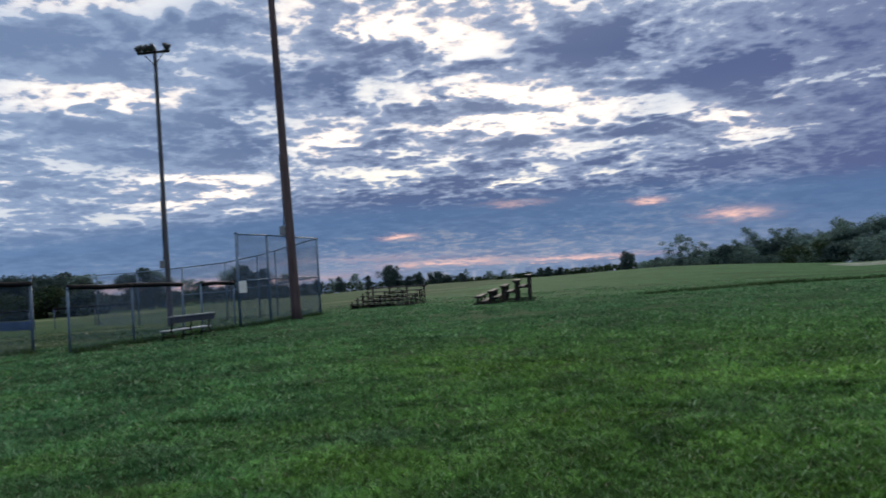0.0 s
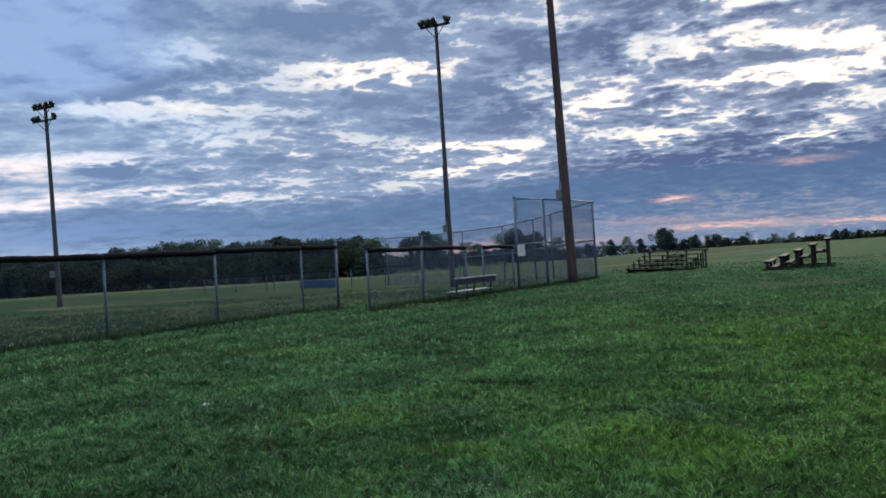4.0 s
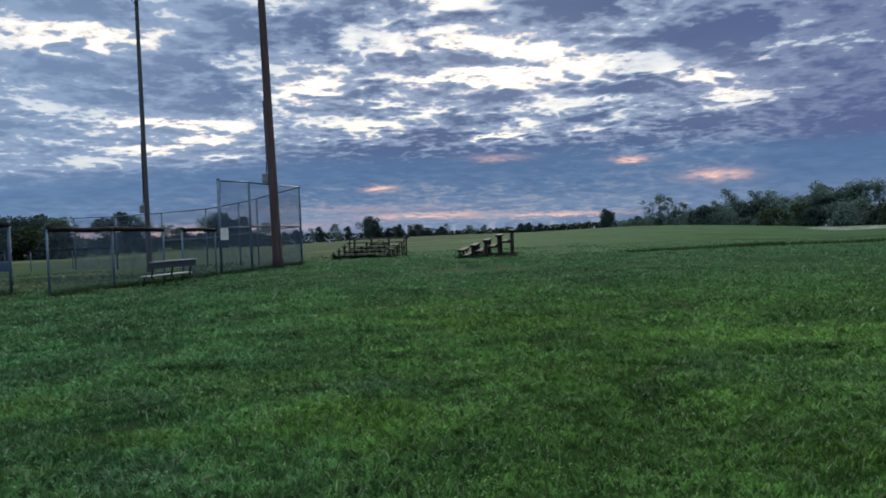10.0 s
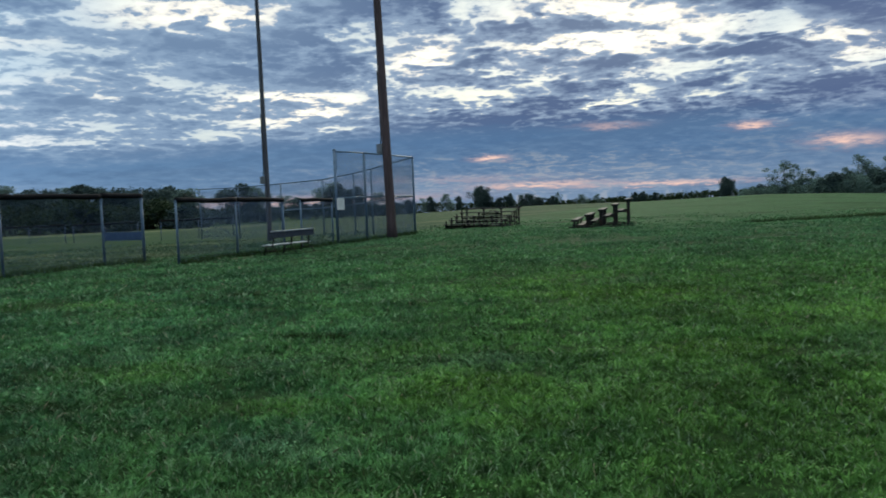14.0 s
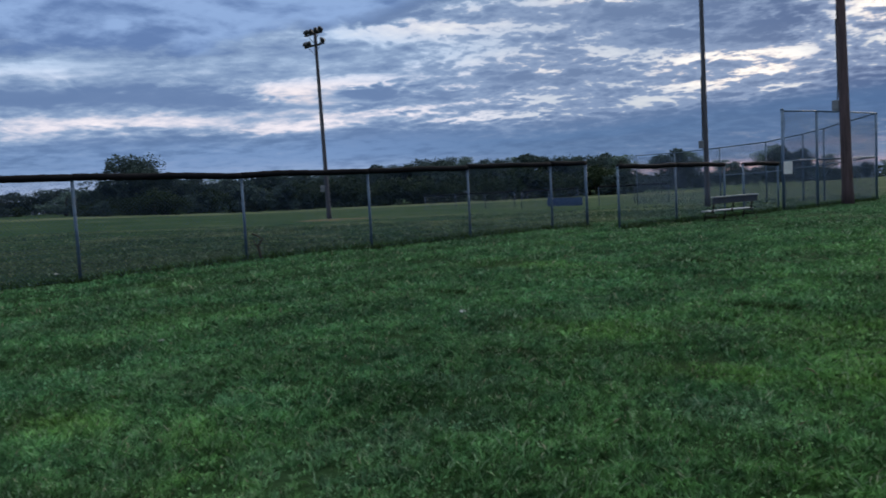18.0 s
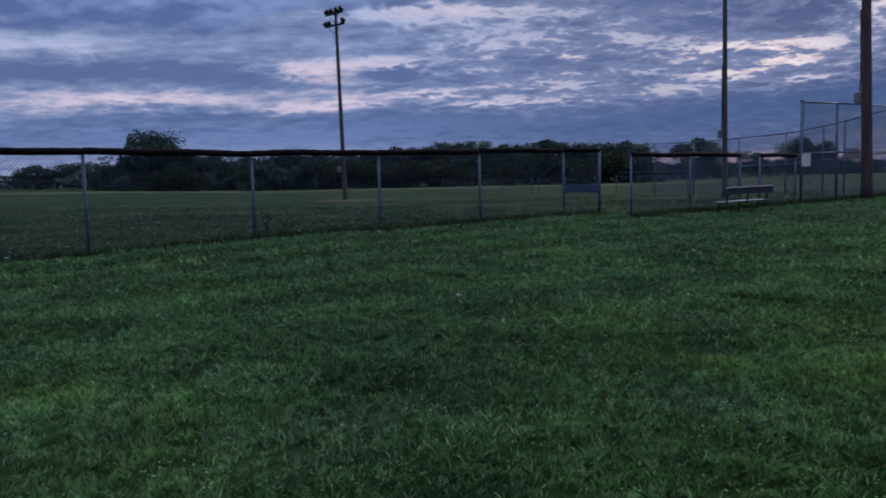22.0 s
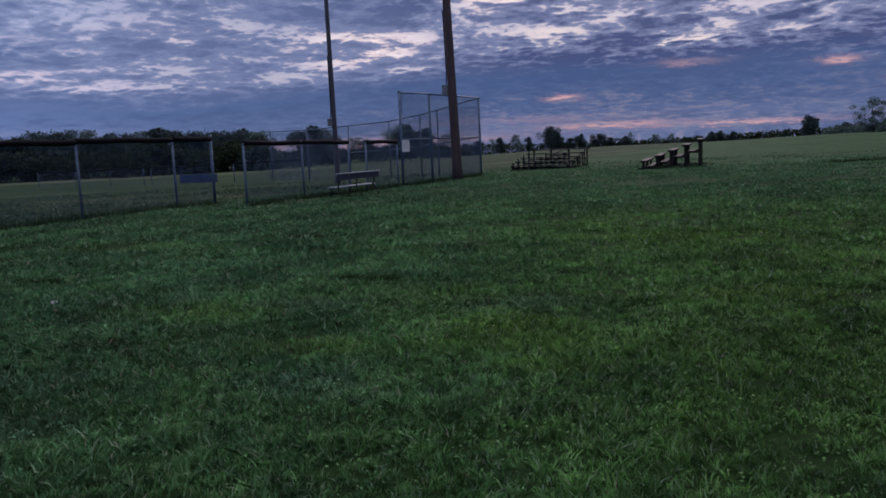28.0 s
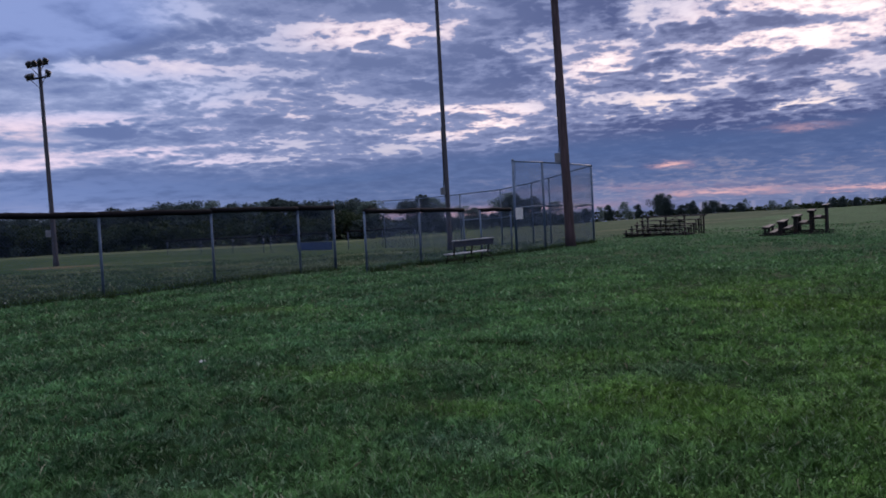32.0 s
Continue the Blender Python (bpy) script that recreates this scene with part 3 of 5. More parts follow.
def turf(k, flat):
    """Mown turf seen from above: patches of several grasses at several sizes."""
    x, y, _ = k.split(flat)
    big, mid = k.noise(flat, 0.10, 5.0, 0.6, 0.5), k.noise(flat, 0.8, 6.0, 0.62, 0.6)
    fine = k.noise(flat, 4.5, 6.0, 0.65, 0.3)
    tuft = k.add(k.mul(k.noise(flat, 13.0, 3.0, 0.6, 0.4), 0.65), k.mul(k.noise(flat, 5.0, 3.0, 0.6, 0.4), 0.35))
    rag = k.add(k.mul(k.sub(mid, 0.5), 3.2), k.mul(k.sub(fine, 0.5), 4.2))

    def spots(places):
        best = None
        for px, py, wx, wy in places:
            u, v = k.div(k.sub(x, px), wx), k.div(k.sub(y, py), wy)
            d = k.step(k.add(k.add(k.mul(u, u), k.mul(v, v)), rag), 1.9, -0.2)
            best = d if best is None else k.math("MAXIMUM", best, d)
        return best

    col = k.mix(k.step(k.add(k.mul(mid, 0.5), k.mul(fine, 0.5)), 0.40, 0.60), (0.026, 0.074, 0.017), (0.094, 0.190, 0.048))
    yellower = k.mul(k.step(k.add(x, k.mul(k.sub(big, 0.5), 14.0)), -5.0, 3.0), k.step(y, 26.0, 8.0))
    col = k.mix(k.mul(k.sub(1.0, yellower), 0.48), col, (0.055, 0.138, 0.080))
    col = k.mix(k.mul(k.mul(k.add(0.35, k.mul(k.step(big, 0.44, 0.60), 0.65)), yellower), 0.45), col, (0.112, 0.186, 0.036))
    col = k.mix(k.mul(k.step(k.noise(flat, 0.55, 5.0, 0.6, 0.6), 0.53, 0.68), 0.20), col, (0.110, 0.205, 0.032))
    col = k.mix(k.mul(k.step(k.noise(flat, 0.43, 5.0, 0.6, 0.6), 0.52, 0.70), 0.30), col, (0.092, 0.158, 0.092))
    col = k.mix(k.mul(k.step(k.noise(flat, 1.6, 4.0, 0.6, 0.8), 0.58, 0.68), 0.7), col, (0.018, 0.055, 0.013))
    col = k.mix(k.mul(spots(PALE_SPOTS), 0.24), col, (0.125, 0.190, 0.140))
    col = k.mix(k.mul(spots(BRIGHT_SPOTS), 0.32), col, (0.125, 0.215, 0.032))
    col = k.mix(k.mul(spots(DARK_SPOTS), 0.5), col, (0.014, 0.046, 0.010))
    col = k.mix(1.0, col, k.mix(k.step(tuft, 0.36, 0.62), (0.46, 0.52, 0.50), (1.62, 1.66, 1.72)), "MULTIPLY")
    swell = k.add(k.mul(k.noise(flat, 0.33, 4.0, 0.55, 0.8), 0.6), k.mul(k.noise(flat, 1.3, 4.0, 0.6, 0.6), 0.4))
    col = k.mix(1.0, col, k.mix(k.step(swell, 0.38, 0.62), (0.86, 0.88, 0.87), (1.66, 1.62, 1.60)), "MULTIPLY")
    # mowing passes run along the fence
    rows = k.math("SINE", k.add(k.mul(k.add(k.mul(x, 0.963), k.mul(y, -0.268)), 3.3), k.mul(k.sub(mid, 0.5), 3.0)))
    col = k.mix(k.mul(0.8, k.step(x, -1.0, -6.0)), col, k.mix(1.0, col, k.mix(k.step(rows, -0.9, 0.7), (0.70, 0.72, 0.72), (1.12, 1.12, 1.15)), "MULTIPLY"))
    # farther from the walk, grazing sky sheen is put into a greyer colour
    out = k.step(k.add(k.math("SQRT", k.add(k.mul(x, x), k.mul(y, y))), k.mul(k.sub(mid, 0.5), 12.0)), 10.0, 34.0)
    col = k.mix(k.mul(out, 0.42), col, k.mix(k.step(fine, 0.36, 0.62), (0.036, 0.084, 0.043), (0.086, 0.150, 0.082)))
    # the playing field beyond the fence is worn and browner
    beyond = k.step(k.add(k.mul(k.sub(x, -10.2), 0.963), k.mul(k.sub(y, 21.2), -0.268)), -0.4, -1.6)
    worn = k.mix(k.step(k.noise(flat, 0.16, 5.0, 0.6, 0.5), 0.44, 0.56), (0.038, 0.080, 0.050), (0.140, 0.155, 0.092))
    worn = k.mix(k.mul(k.step(k.noise(flat, 0.075, 4.0, 0.6, 0.8), 0.47, 0.54), 0.7), worn, (0.030, 0.060, 0.036))
    # uneven mowing leaves long dark and pale strips across it
    strips = k.noise(k.xyz(k.mul(k.add(x, y), 0.045), k.mul(k.sub(y, x), 0.40), 2.0), 1.0, 5.0, 0.62, 0.3)
    worn = k.mix(k.mul(k.step(strips, 0.50, 0.62), 0.75), worn, (0.022, 0.050, 0.028))
    worn = k.mix(k.mul(k.step(strips, 0.46, 0.34), 0.55), worn, (0.140, 0.165, 0.095))
    col = k.mix(k.mul(beyond, 0.85), col, worn)
    return col, mid, fine


def blade_material(name, tips):
    m, k, b = material(name)
    geo = k.t.nodes.new("ShaderNodeNewGeometry")
    x, y, _ = k.split(geo.outputs["Position"])
    col, mid, fine = turf(k, k.xyz(x, y, 0.0))
    r = geo.outputs["Random Per Island"]
    col = k.mix(1.0, col, k.mix(k.math("POWER", r, 6.0), (0.96, 1.02, 0.92), (1.1 + 1.4 * tips, 1.1 + 1.3 * tips, 1.1 + 1.3 * tips)), "MULTIPLY")
    col = k.mix(k.mul(k.step(r, 0.90, 0.92), tips), col, (0.25, 0.34, 0.22))
    col = k.mix(k.step(r, 0.985, 0.992), col, (0.30, 0.28, 0.19))
    k.put(b.inputs["Base Color"], col)
    b.inputs["Roughness"].default_value = 0.55
    b.inputs["Specular IOR Level"].default_value = 0.35
    through_light(k, b, col, 0.35 - 0.22 * tips)
    return m


BLADE = blade_material("grass_blades", 0.8)
BLADE_FAR = blade_material("longer_grass_blades", 0.4)


def clover_material():
    m, k, b = material("clover_leaves")
    geo = k.t.nodes.new("ShaderNodeNewGeometry")
    x, y, _ = k.split(geo.outputs["Position"])
    col, mid, fine = turf(k, k.xyz(x, y, 0.0))
    col = k.mix(1.0, col, k.mix(geo.outputs["Random Per Island"], (0.75, 0.80, 0.80), (1.5, 1.42, 1.5)), "MULTIPLY")
    k.put(b.inputs["Base Color"], col)
    b.inputs["Roughness"].default_value, b.inputs["Specular IOR Level"].default_value = 0.7, 0.2
    through_light(k, b, col, 0.3)
    return m


CLOVER = clover_material()
TALL = leaf_material("uncut_grass", (0.020, 0.045, 0.016), (0.055, 0.090, 0.030))


def ground_material():
    m, k, b = material("mown_grass_ground")
    p = spot(k)
    x, y, _ = k.split(p)
    flat = k.xyz(x, y, 0.0)
    col, mid, fine = turf(k, flat)
    grain = k.noise(flat, 38.0, 5.0, 0.7)
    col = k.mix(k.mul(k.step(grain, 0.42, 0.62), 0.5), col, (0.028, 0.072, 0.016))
    # thatch darkened with painted shade between the lawn's blades; the pasture behind is closed
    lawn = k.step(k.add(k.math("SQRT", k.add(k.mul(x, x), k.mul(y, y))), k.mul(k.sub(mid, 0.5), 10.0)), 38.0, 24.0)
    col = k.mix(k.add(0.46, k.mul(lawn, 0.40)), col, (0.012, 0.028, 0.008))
    cx, cy = k.div(k.sub(x, -37.2), 3.2), k.div(k.sub(y, 39.6), 2.6)
    clay = k.step(k.add(k.add(k.mul(cx, cx), k.mul(cy, cy)), k.mul(k.sub(mid, 0.5), 1.6)), 1.0, 0.5)
    col = k.mix(k.mul(clay, 0.55), col, (0.20, 0.13, 0.09))
    # bare earth by the gate
    ex, ey = k.div(k.sub(x, -8.25), 0.55), k.div(k.sub(y, 22.3), 1.9)
    bare = k.step(k.add(k.add(k.mul(ex, ex), k.mul(ey, ey)), k.mul(k.sub(fine, 0.5), 2.4)), 1.0, 0.3)
    col = k.mix(k.mul(bare, 0.7), col, (0.17, 0.13, 0.095))
    # two grassy wheel ruts that cross the rise
    for px0, py0, dx, dy, w, start in ((14.0, 35.9, 0.972, 0.235, 0.16, -12.0), (20.0, 47.0, 0.985, 0.17, 0.9, -24.0)):
        off = k.math("ABSOLUTE", k.add(k.add(k.mul(k.sub(x, px0), -dy), k.mul(k.sub(y, py0), dx)), k.mul(k.sub(mid, 0.5), 1.4)))
        along = k.add(k.mul(k.sub(x, px0), dx), k.mul(k.sub(y, py0), dy))
        rut = k.mul(k.mul(k.step(off, w * 1.8, w * 0.5), k.step(along, start, start + 8.0)), k.step(along, 40.0, 14.0))
        rut = k.mul(rut, k.step(k.noise(flat, 0.35, 4.0, 0.6, 0.4), 0.40, 0.56))
        col = k.mix(k.mul(rut, 0.75), col, (0.018, 0.030, 0.012))
    # a strip of pale dry grass at the foot of the tree line
    away = k.add(k.math("SQRT", k.add(k.mul(x, x), k.mul(y, y))), k.mul(k.sub(mid, 0.5), 16.0))
    dry = k.mul(k.mul(k.step(away, 104.0, 112.0), k.step(away, 134.0, 126.0)), k.step(x, -30.0, -44.0))
    col = k.mix(k.mul(dry, 0.6), col, (0.165, 0.175, 0.105))
    # a bare pale patch before the woods
    ux, uy = k.sub(x, 54.3), k.sub(y, 98.0)
    along, across = k.div(k.add(k.mul(ux, 0.875), k.mul(uy, -0.485)), 6.0), k.div(k.add(k.mul(ux, 0.485), k.mul(uy, 0.875)), 13.0)
    pale = k.step(k.add(k.add(k.mul(along, along), k.mul(across, across)), k.mul(k.sub(mid, 0.5), 0.8)), 1.0, 0.6)
    col = k.mix(k.mul(pale, 0.8), col, (0.30, 0.30, 0.28))
    # coarse dark tussocks in the unmown ground far off
    rough = k.mul(k.sub(1.0, lawn), k.step(k.add(k.mul(k.noise(flat, 0.13, 5.0, 0.65, 0.6), 0.65), k.mul(mid, 0.35)), 0.50, 0.58))
    col = k.mix(k.mul(rough, 0.8), col, (0.024, 0.056, 0.019))
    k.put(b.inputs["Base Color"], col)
    b.inputs["Roughness"].default_value = 0.95
    b.inputs["Specular IOR Level"].default_value = 0.04
    bump(k, b, k.add(fine, k.mul(grain, 0.6)), 0.8, 0.06)
    return m


GROUND = ground_material()

# ---------------------------------------------------------------- the lie of the land
EDGE_AZ = [-180, -60, -36, -31.6, -28.3, -26.6, -23, -19.5, -16, -12, -8.5, -5, -1, 3, 8, 20, 30, 50, 60, 70, 85, 180]
EDGE_Z = [0.0, 0.0, -0.35, -0.56, -0.71, -0.60, -0.14, 0.19, 0.32, 0.13, -0.10, -0.12, -0.15, -0.35, -0.72, -1.6, -1.6, -1.25, -0.45, 0.0, 0.1, 0.0]


def smooth(t):
    t = min(1.0, max(0.0, t))
    return t * t * (3 - 2 * t)


def land(x, y):
    """Height of the ground."""
    r = math.hypot(x, y)
    az = math.degrees(math.atan2(-x, y)) if r > 0 else 0.0
    edge = float(np.interp(az, EDGE_AZ, EDGE_Z))
    if az < -12.5 and az > -90:
        far = smooth((r - 34) / 80.0) - 0.5 * smooth((r - 115) / 120.0)
    else:
        far = min(1.0, max(0.0, (r - 26) / 115.0))
        far = far * (2 - far) * 0.55 + far * 0.45
    mound = 0.09 * math.exp(-((x + 12.5) ** 2 + (y - 13.0) ** 2) / 60.0)
    near = 0.035 * noise.noise(Vector((x * 0.22, y * 0.22, 1.0))) + 0.015 * noise.noise(Vector((x * 0.9, y * 0.9, 4.0)))
    # behind the rise the ground falls away
    crest = smooth((16.0 - az) / 8.0) * smooth((az + 70.0) / 15.0)
    drop = 0.0135 * max(0.0, r - 200.0) * (1 - crest) + 0.022 * max(0.0, r - 128.0) * crest
    return edge * far - drop + mound + near * smooth(r / 3.0) * (1 - 0.5 * smooth((r - 60) / 60))


# ---------------------------------------------------------------- mesh helpers
def mesh_of(name, verts, faces, mats, shade=False):
    me = bpy.data.meshes.new(name)
    me.from_pydata([tuple(v) for v in verts], [], faces)
    for m in (mats if isinstance(mats, (list, tuple)) else [mats]):
        me.materials.append(m)
    if shade:
        me.shade_smooth()
    me.update()
    return me


def quads(name, corners, mat, per=4):
    """A mesh of loose polygons from an array (n, per, 3)."""
    n = len(corners)
    me = bpy.data.meshes.new(name)
    me.vertices.add(n * per)
    me.vertices.foreach_set("co", np.ascontiguousarray(corners, dtype=np.float32).ravel())
    me.loops.add(n * per)
    me.loops.foreach_set("vertex_index", np.arange(n * per, dtype=np.int32))
    me.polygons.add(n)
    me.polygons.foreach_set("loop_start", np.arange(0, n * per, per, dtype=np.int32))
    me.materials.append(mat)
    me.update(calc_edges=True)
    me.validate()
    return me


def hang(name, me, parent=None, label="", m=None):
    ob = new(name, me)
    if parent is not None:
        ob.parent = parent
    if m is not None:
        ob.matrix_basis = m
    if label:
        tagged(ob, label)
    return ob


def part(name, bm, mat, parent, label="", smooth_it=False):
    me = bpy.data.meshes.new(name)
    bm.to_mesh(me)
    bm.free()
    me.materials.append(mat)
    if smooth_it:
        me.shade_smooth()
    return hang(name, me, parent, label)


def thing(name, at, label, category, group="", turn=0.0, kind=""):
    ob = new(name)
    ob.matrix_basis = pose(at[0], at[1], at[2], 0, 0, turn)
    ob.empty_display_size = 0.2
    return tagged(ob, label, category, group, kind)


def tube(bm, points, radii, sides=10, cap=True, oval=1.0):
    """A round bar along points."""
    rings = []
    pts = [Vector(p) for p in points]
    if not isinstance(radii, (list, tuple)):
        radii = [radii] * len(pts)
    for i, p in enumerate(pts):
        d = (pts[min(i + 1, len(pts) - 1)] - pts[max(i - 1, 0)]).normalized()
        side = d.cross(Vector((0, 0, 1)) if abs(d.z) < 0.9 else Vector((0, 1, 0))).normalized()
        up = side.cross(d)
        rings.append([bm.verts.new(p + (side * math.cos(a) + up * math.sin(a) * oval) * radii[i])
                      for a in (2 * math.pi * j / sides for j in range(sides))])
    for a, b in zip(rings, rings[1:]):
        for j in range(sides):
            bm.faces.new((a[j], a[(j + 1) % sides], b[(j + 1) % sides], b[j]))
    if cap:
        bm.faces.new(rings[0][::-1]), bm.faces.new(rings[-1])
    bmesh.ops.recalc_face_normals(bm, faces=bm.faces[:])
    return bm


def slab(bm, centre, size, m=None, bevel=0.0):
    """A box, bevelled."""
    made = bmesh.ops.create_cube(bm, size=1.0)["verts"]
    for v in made:
        v.co = Vector((v.co.x * size[0], v.co.y * size[1], v.co.z * size[2])) + Vector(centre)
    if bevel:
        edges = list({e for v in made for e in v.link_edges})
        made = bmesh.ops.bevel(bm, geom=edges, offset=bevel, segments=2, affect="EDGES", profile=0.6)["verts"]
    if m is not None:
        for v in {v for v in made}:
            v.co = m @ v.co
    return bm

# ---------------------------------------------------------------- ground
def build_ground():
    rings = [0.0]
    step = 0.5
    while rings[-1] < 3200:
        rings.append(rings[-1] + step)
        step = max(0.5, rings[-1] * 0.055)
    n = 180
    verts, faces = [(0, 0, land(0, 0))], []
    for r in rings[1:]:
        for j in range(n):
            a = 2 * math.pi * j / n
            x, y = r * math.cos(a), r * math.sin(a)
            verts.append((x, y, land(x, y)))
    for j in range(n):
        faces.append((0, 1 + j, 1 + (j + 1) % n))
    for i in range(len(rings) - 2):
        for j in range(n):
            a, b = 1 + i * n + j, 1 + i * n + (j + 1) % n
            faces.append((a, a + n, b + n, b))
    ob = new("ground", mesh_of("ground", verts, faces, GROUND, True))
    tagged(ob, "gently rolling mown grass field with worn patches", "ground", kind="structure")


build_ground()


# ---------------------------------------------------------------- chain-link fences
def wires(a, b, low, high, pitch=0.075, r=0.0022):
    """Woven wire between two uprights: a, b are ground points, low and high heights above them."""
    a, b = Vector(a), Vector(b)
    along = b - a
    length, tall = Vector((along.x, along.y)).length, high - low
    flat = Vector((along.x, along.y, 0)) / length
    side = Vector((-flat.y, flat.x, 0))
    verts, faces = [], []

    def at(u, h):
        return a + along * (u / length) + Vector((0, 0, low + h))

    for way in (1, -1):
        kk = -tall
        while kk < length:
            u0, u1 = max(0.0, kk), min(length, kk + tall)
            h0, h1 = u0 - kk, u1 - kk
            if u1 - u0 > 0.02:
                if way < 0:
                    h0, h1 = tall - h0, tall - h1
                p, q = at(u0, h0) + side * (0.003 * way), at(u1, h1) + side * (0.003 * way)
                d = (q - p).normalized()
                n1 = d.cross(side).normalized()
                base = len(verts)
                for c in (p, q):
                    verts += [c + side * r * 1.2, c - side * r * 0.6 + n1 * r, c - side * r * 0.6 - n1 * r]
                for j in range(3):
                    faces.append((base + j, base + (j + 1) % 3, base + 3 + (j + 1) % 3, base + 3 + j))
            kk += pitch
    return mesh_of("chain_link_mesh", verts, faces, WIRE)


def upright(name, at, tall, r, parent, mat=None, lean=(0, 0), cap=True, label=""):
    bm = bmesh.new()
    x, y, z = at
    top = (x + lean[0], y + lean[1], z + tall)
    tube(bm, [(x, y, z - 0.15), top], r, 12)
    if cap:
        tube(bm, [(top[0], top[1], top[2] - 0.03), (top[0], top[1], top[2] + 0.012), (top[0], top[1], top[2] + 0.03)], [r * 1.2, r * 1.2, r * 0.5], 12)
    return part(name, bm, mat or GALV, parent, label, True)


def ribbed_cover(a, b, tall, parent, seed):
    """Sagging black pipe slit over the top rail, with ribs."""
    rnd = random.Random(seed)
    a, b = Vector(a), Vector(b)
    n = max(8, int((b - a).length / 0.16))
    pts, radii = [], []
    ph = rnd.random() * 6
    for i in range(n + 1):
        t = i / n
        p = a.lerp(b, t)
        sway = 0.012 * math.sin(ph + t * (b - a).length * 1.3) + 0.008 * math.sin(ph * 2 + t * (b - a).length * 3.1)
        pts.append((p.x, p.y, p.z + tall + sway))
        radii.append(0.060 + 0.006 * (i % 2) + 0.004 * rnd.random())
    bm = bmesh.new()
    tube(bm, pts, radii, 9)
    part("rail_cover", bm, COVER, parent, "sagging black plastic pipe cover", True)


def fence(label, posts, tall, covers, group, mid_rail=None, ends=(), pitch=0.075, wire_r=0.0022, post_r=0.030, cover_seed=0, level=False, mat=None, uneven=None):
    """A run of chain-link fence along posts; covers: pairs of post numbers spanned by pipe covers."""
    base = [Vector((x, y, land(x, y))) for x, y in posts]
    ob = thing("chain_link_fence", (0, 0, 0), label, "fence", group)
    # a level top runs straight over dips and swells of the ground
    lift = [tall + u - (p.z if level else 0.0) for p, u in zip(base, uneven or [0.0] * len(base))]
    for i, p in enumerate(base):
        last = i in ends
        upright("post", p, lift[i] + (0.14 if last else -0.03), post_r * (1.35 if last else 1.0), ob, mat)
    for i, (p, q) in enumerate(zip(base, base[1:])):
        bm = bmesh.new()
        tube(bm, [p + Vector((0, 0, lift[i])), q + Vector((0, 0, lift[i + 1]))], 0.021, 8)
        part("top_rail", bm, GALV, ob, smooth_it=True)
        if mid_rail:
            bm = bmesh.new()
            tube(bm, [p + Vector((0, 0, mid_rail)), q + Vector((0, 0, mid_rail))], 0.019, 8)
            part("middle_rail", bm, GALV, ob, smooth_it=True)
        hang("chain_link_mesh", wires(p, q, 0.03, (lift[i] + lift[i + 1]) / 2 - 0.02, pitch, wire_r), ob)
        bm = bmesh.new()
        tube(bm, [p + Vector((0, 0, 0.05)), q + Vector((0, 0, 0.05))], 0.003, 5)
        part("bottom_wire", bm, WIRE, ob)
    for j, (i, e) in enumerate(covers):
        for s in range(i, e):
            ribbed_cover(base[s] + Vector((0, 0, lift[s])), base[s + 1] + Vector((0, 0, lift[s + 1])), 0.0, ob, cover_seed + 10 * j + s)
    return ob


FENCE_H = 1.86
LINE = [(-14.77, 4.70), (-13.86, 7.92), (-13.01, 11.03), (-12.20, 13.99), (-11.41, 16.87), (-10.65, 19.80), (-10.28, 21.22)]
fence("galvanised chain-link fence with a black pipe along its top", LINE, FENCE_H, [(0, 6)], "fences of the ball field", ends=(0, 6), level=True, uneven=(0.10, 0.05, 0.0, -0.03, -0.01, 0.0, 0.0))
fence("short galvanised chain-link fence with a black pipe along its top", [(-8.80, 20.04), (-8.22, 22.75), (-7.65, 25.45)], 1.64, [(0, 2)],
      "fences of the ball field", cover_seed=50)
fence("narrow chain-link fence panel joining the backstop", [(-7.40, 26.62), (-6.90, 28.96)], 1.62, [(0, 1)],
      "fences of the ball field", cover_seed=70)
fence("distant chain-link fence with a dark top pipe", [(-46.5, 62.0), (-42.0, 60.6), (-38.0, 59.3), (-34.3, 58.0)], 1.34, [(0, 3)],
      "fences of the ball field", pitch=0.12, wire_r=0.0016, mat=WIRE, cover_seed=90)
fence("distant chain-link fence with a dark top pipe", [(-33.3, 57.4), (-30.4, 56.6), (-27.5, 55.8)], 1.34, [(0, 2)],
      "fences of the ball field", pitch=0.12, wire_r=0.0016, mat=WIRE, cover_seed=110)
fence("distant chain-link fence with a dark top pipe", [(-25.6, 55.4), (-23.0, 55.8), (-20.6, 56.2)], 1.34, [(0, 2)],
      "fences of the ball field", pitch=0.12, wire_r=0.0016, mat=WIRE, cover_seed=130)


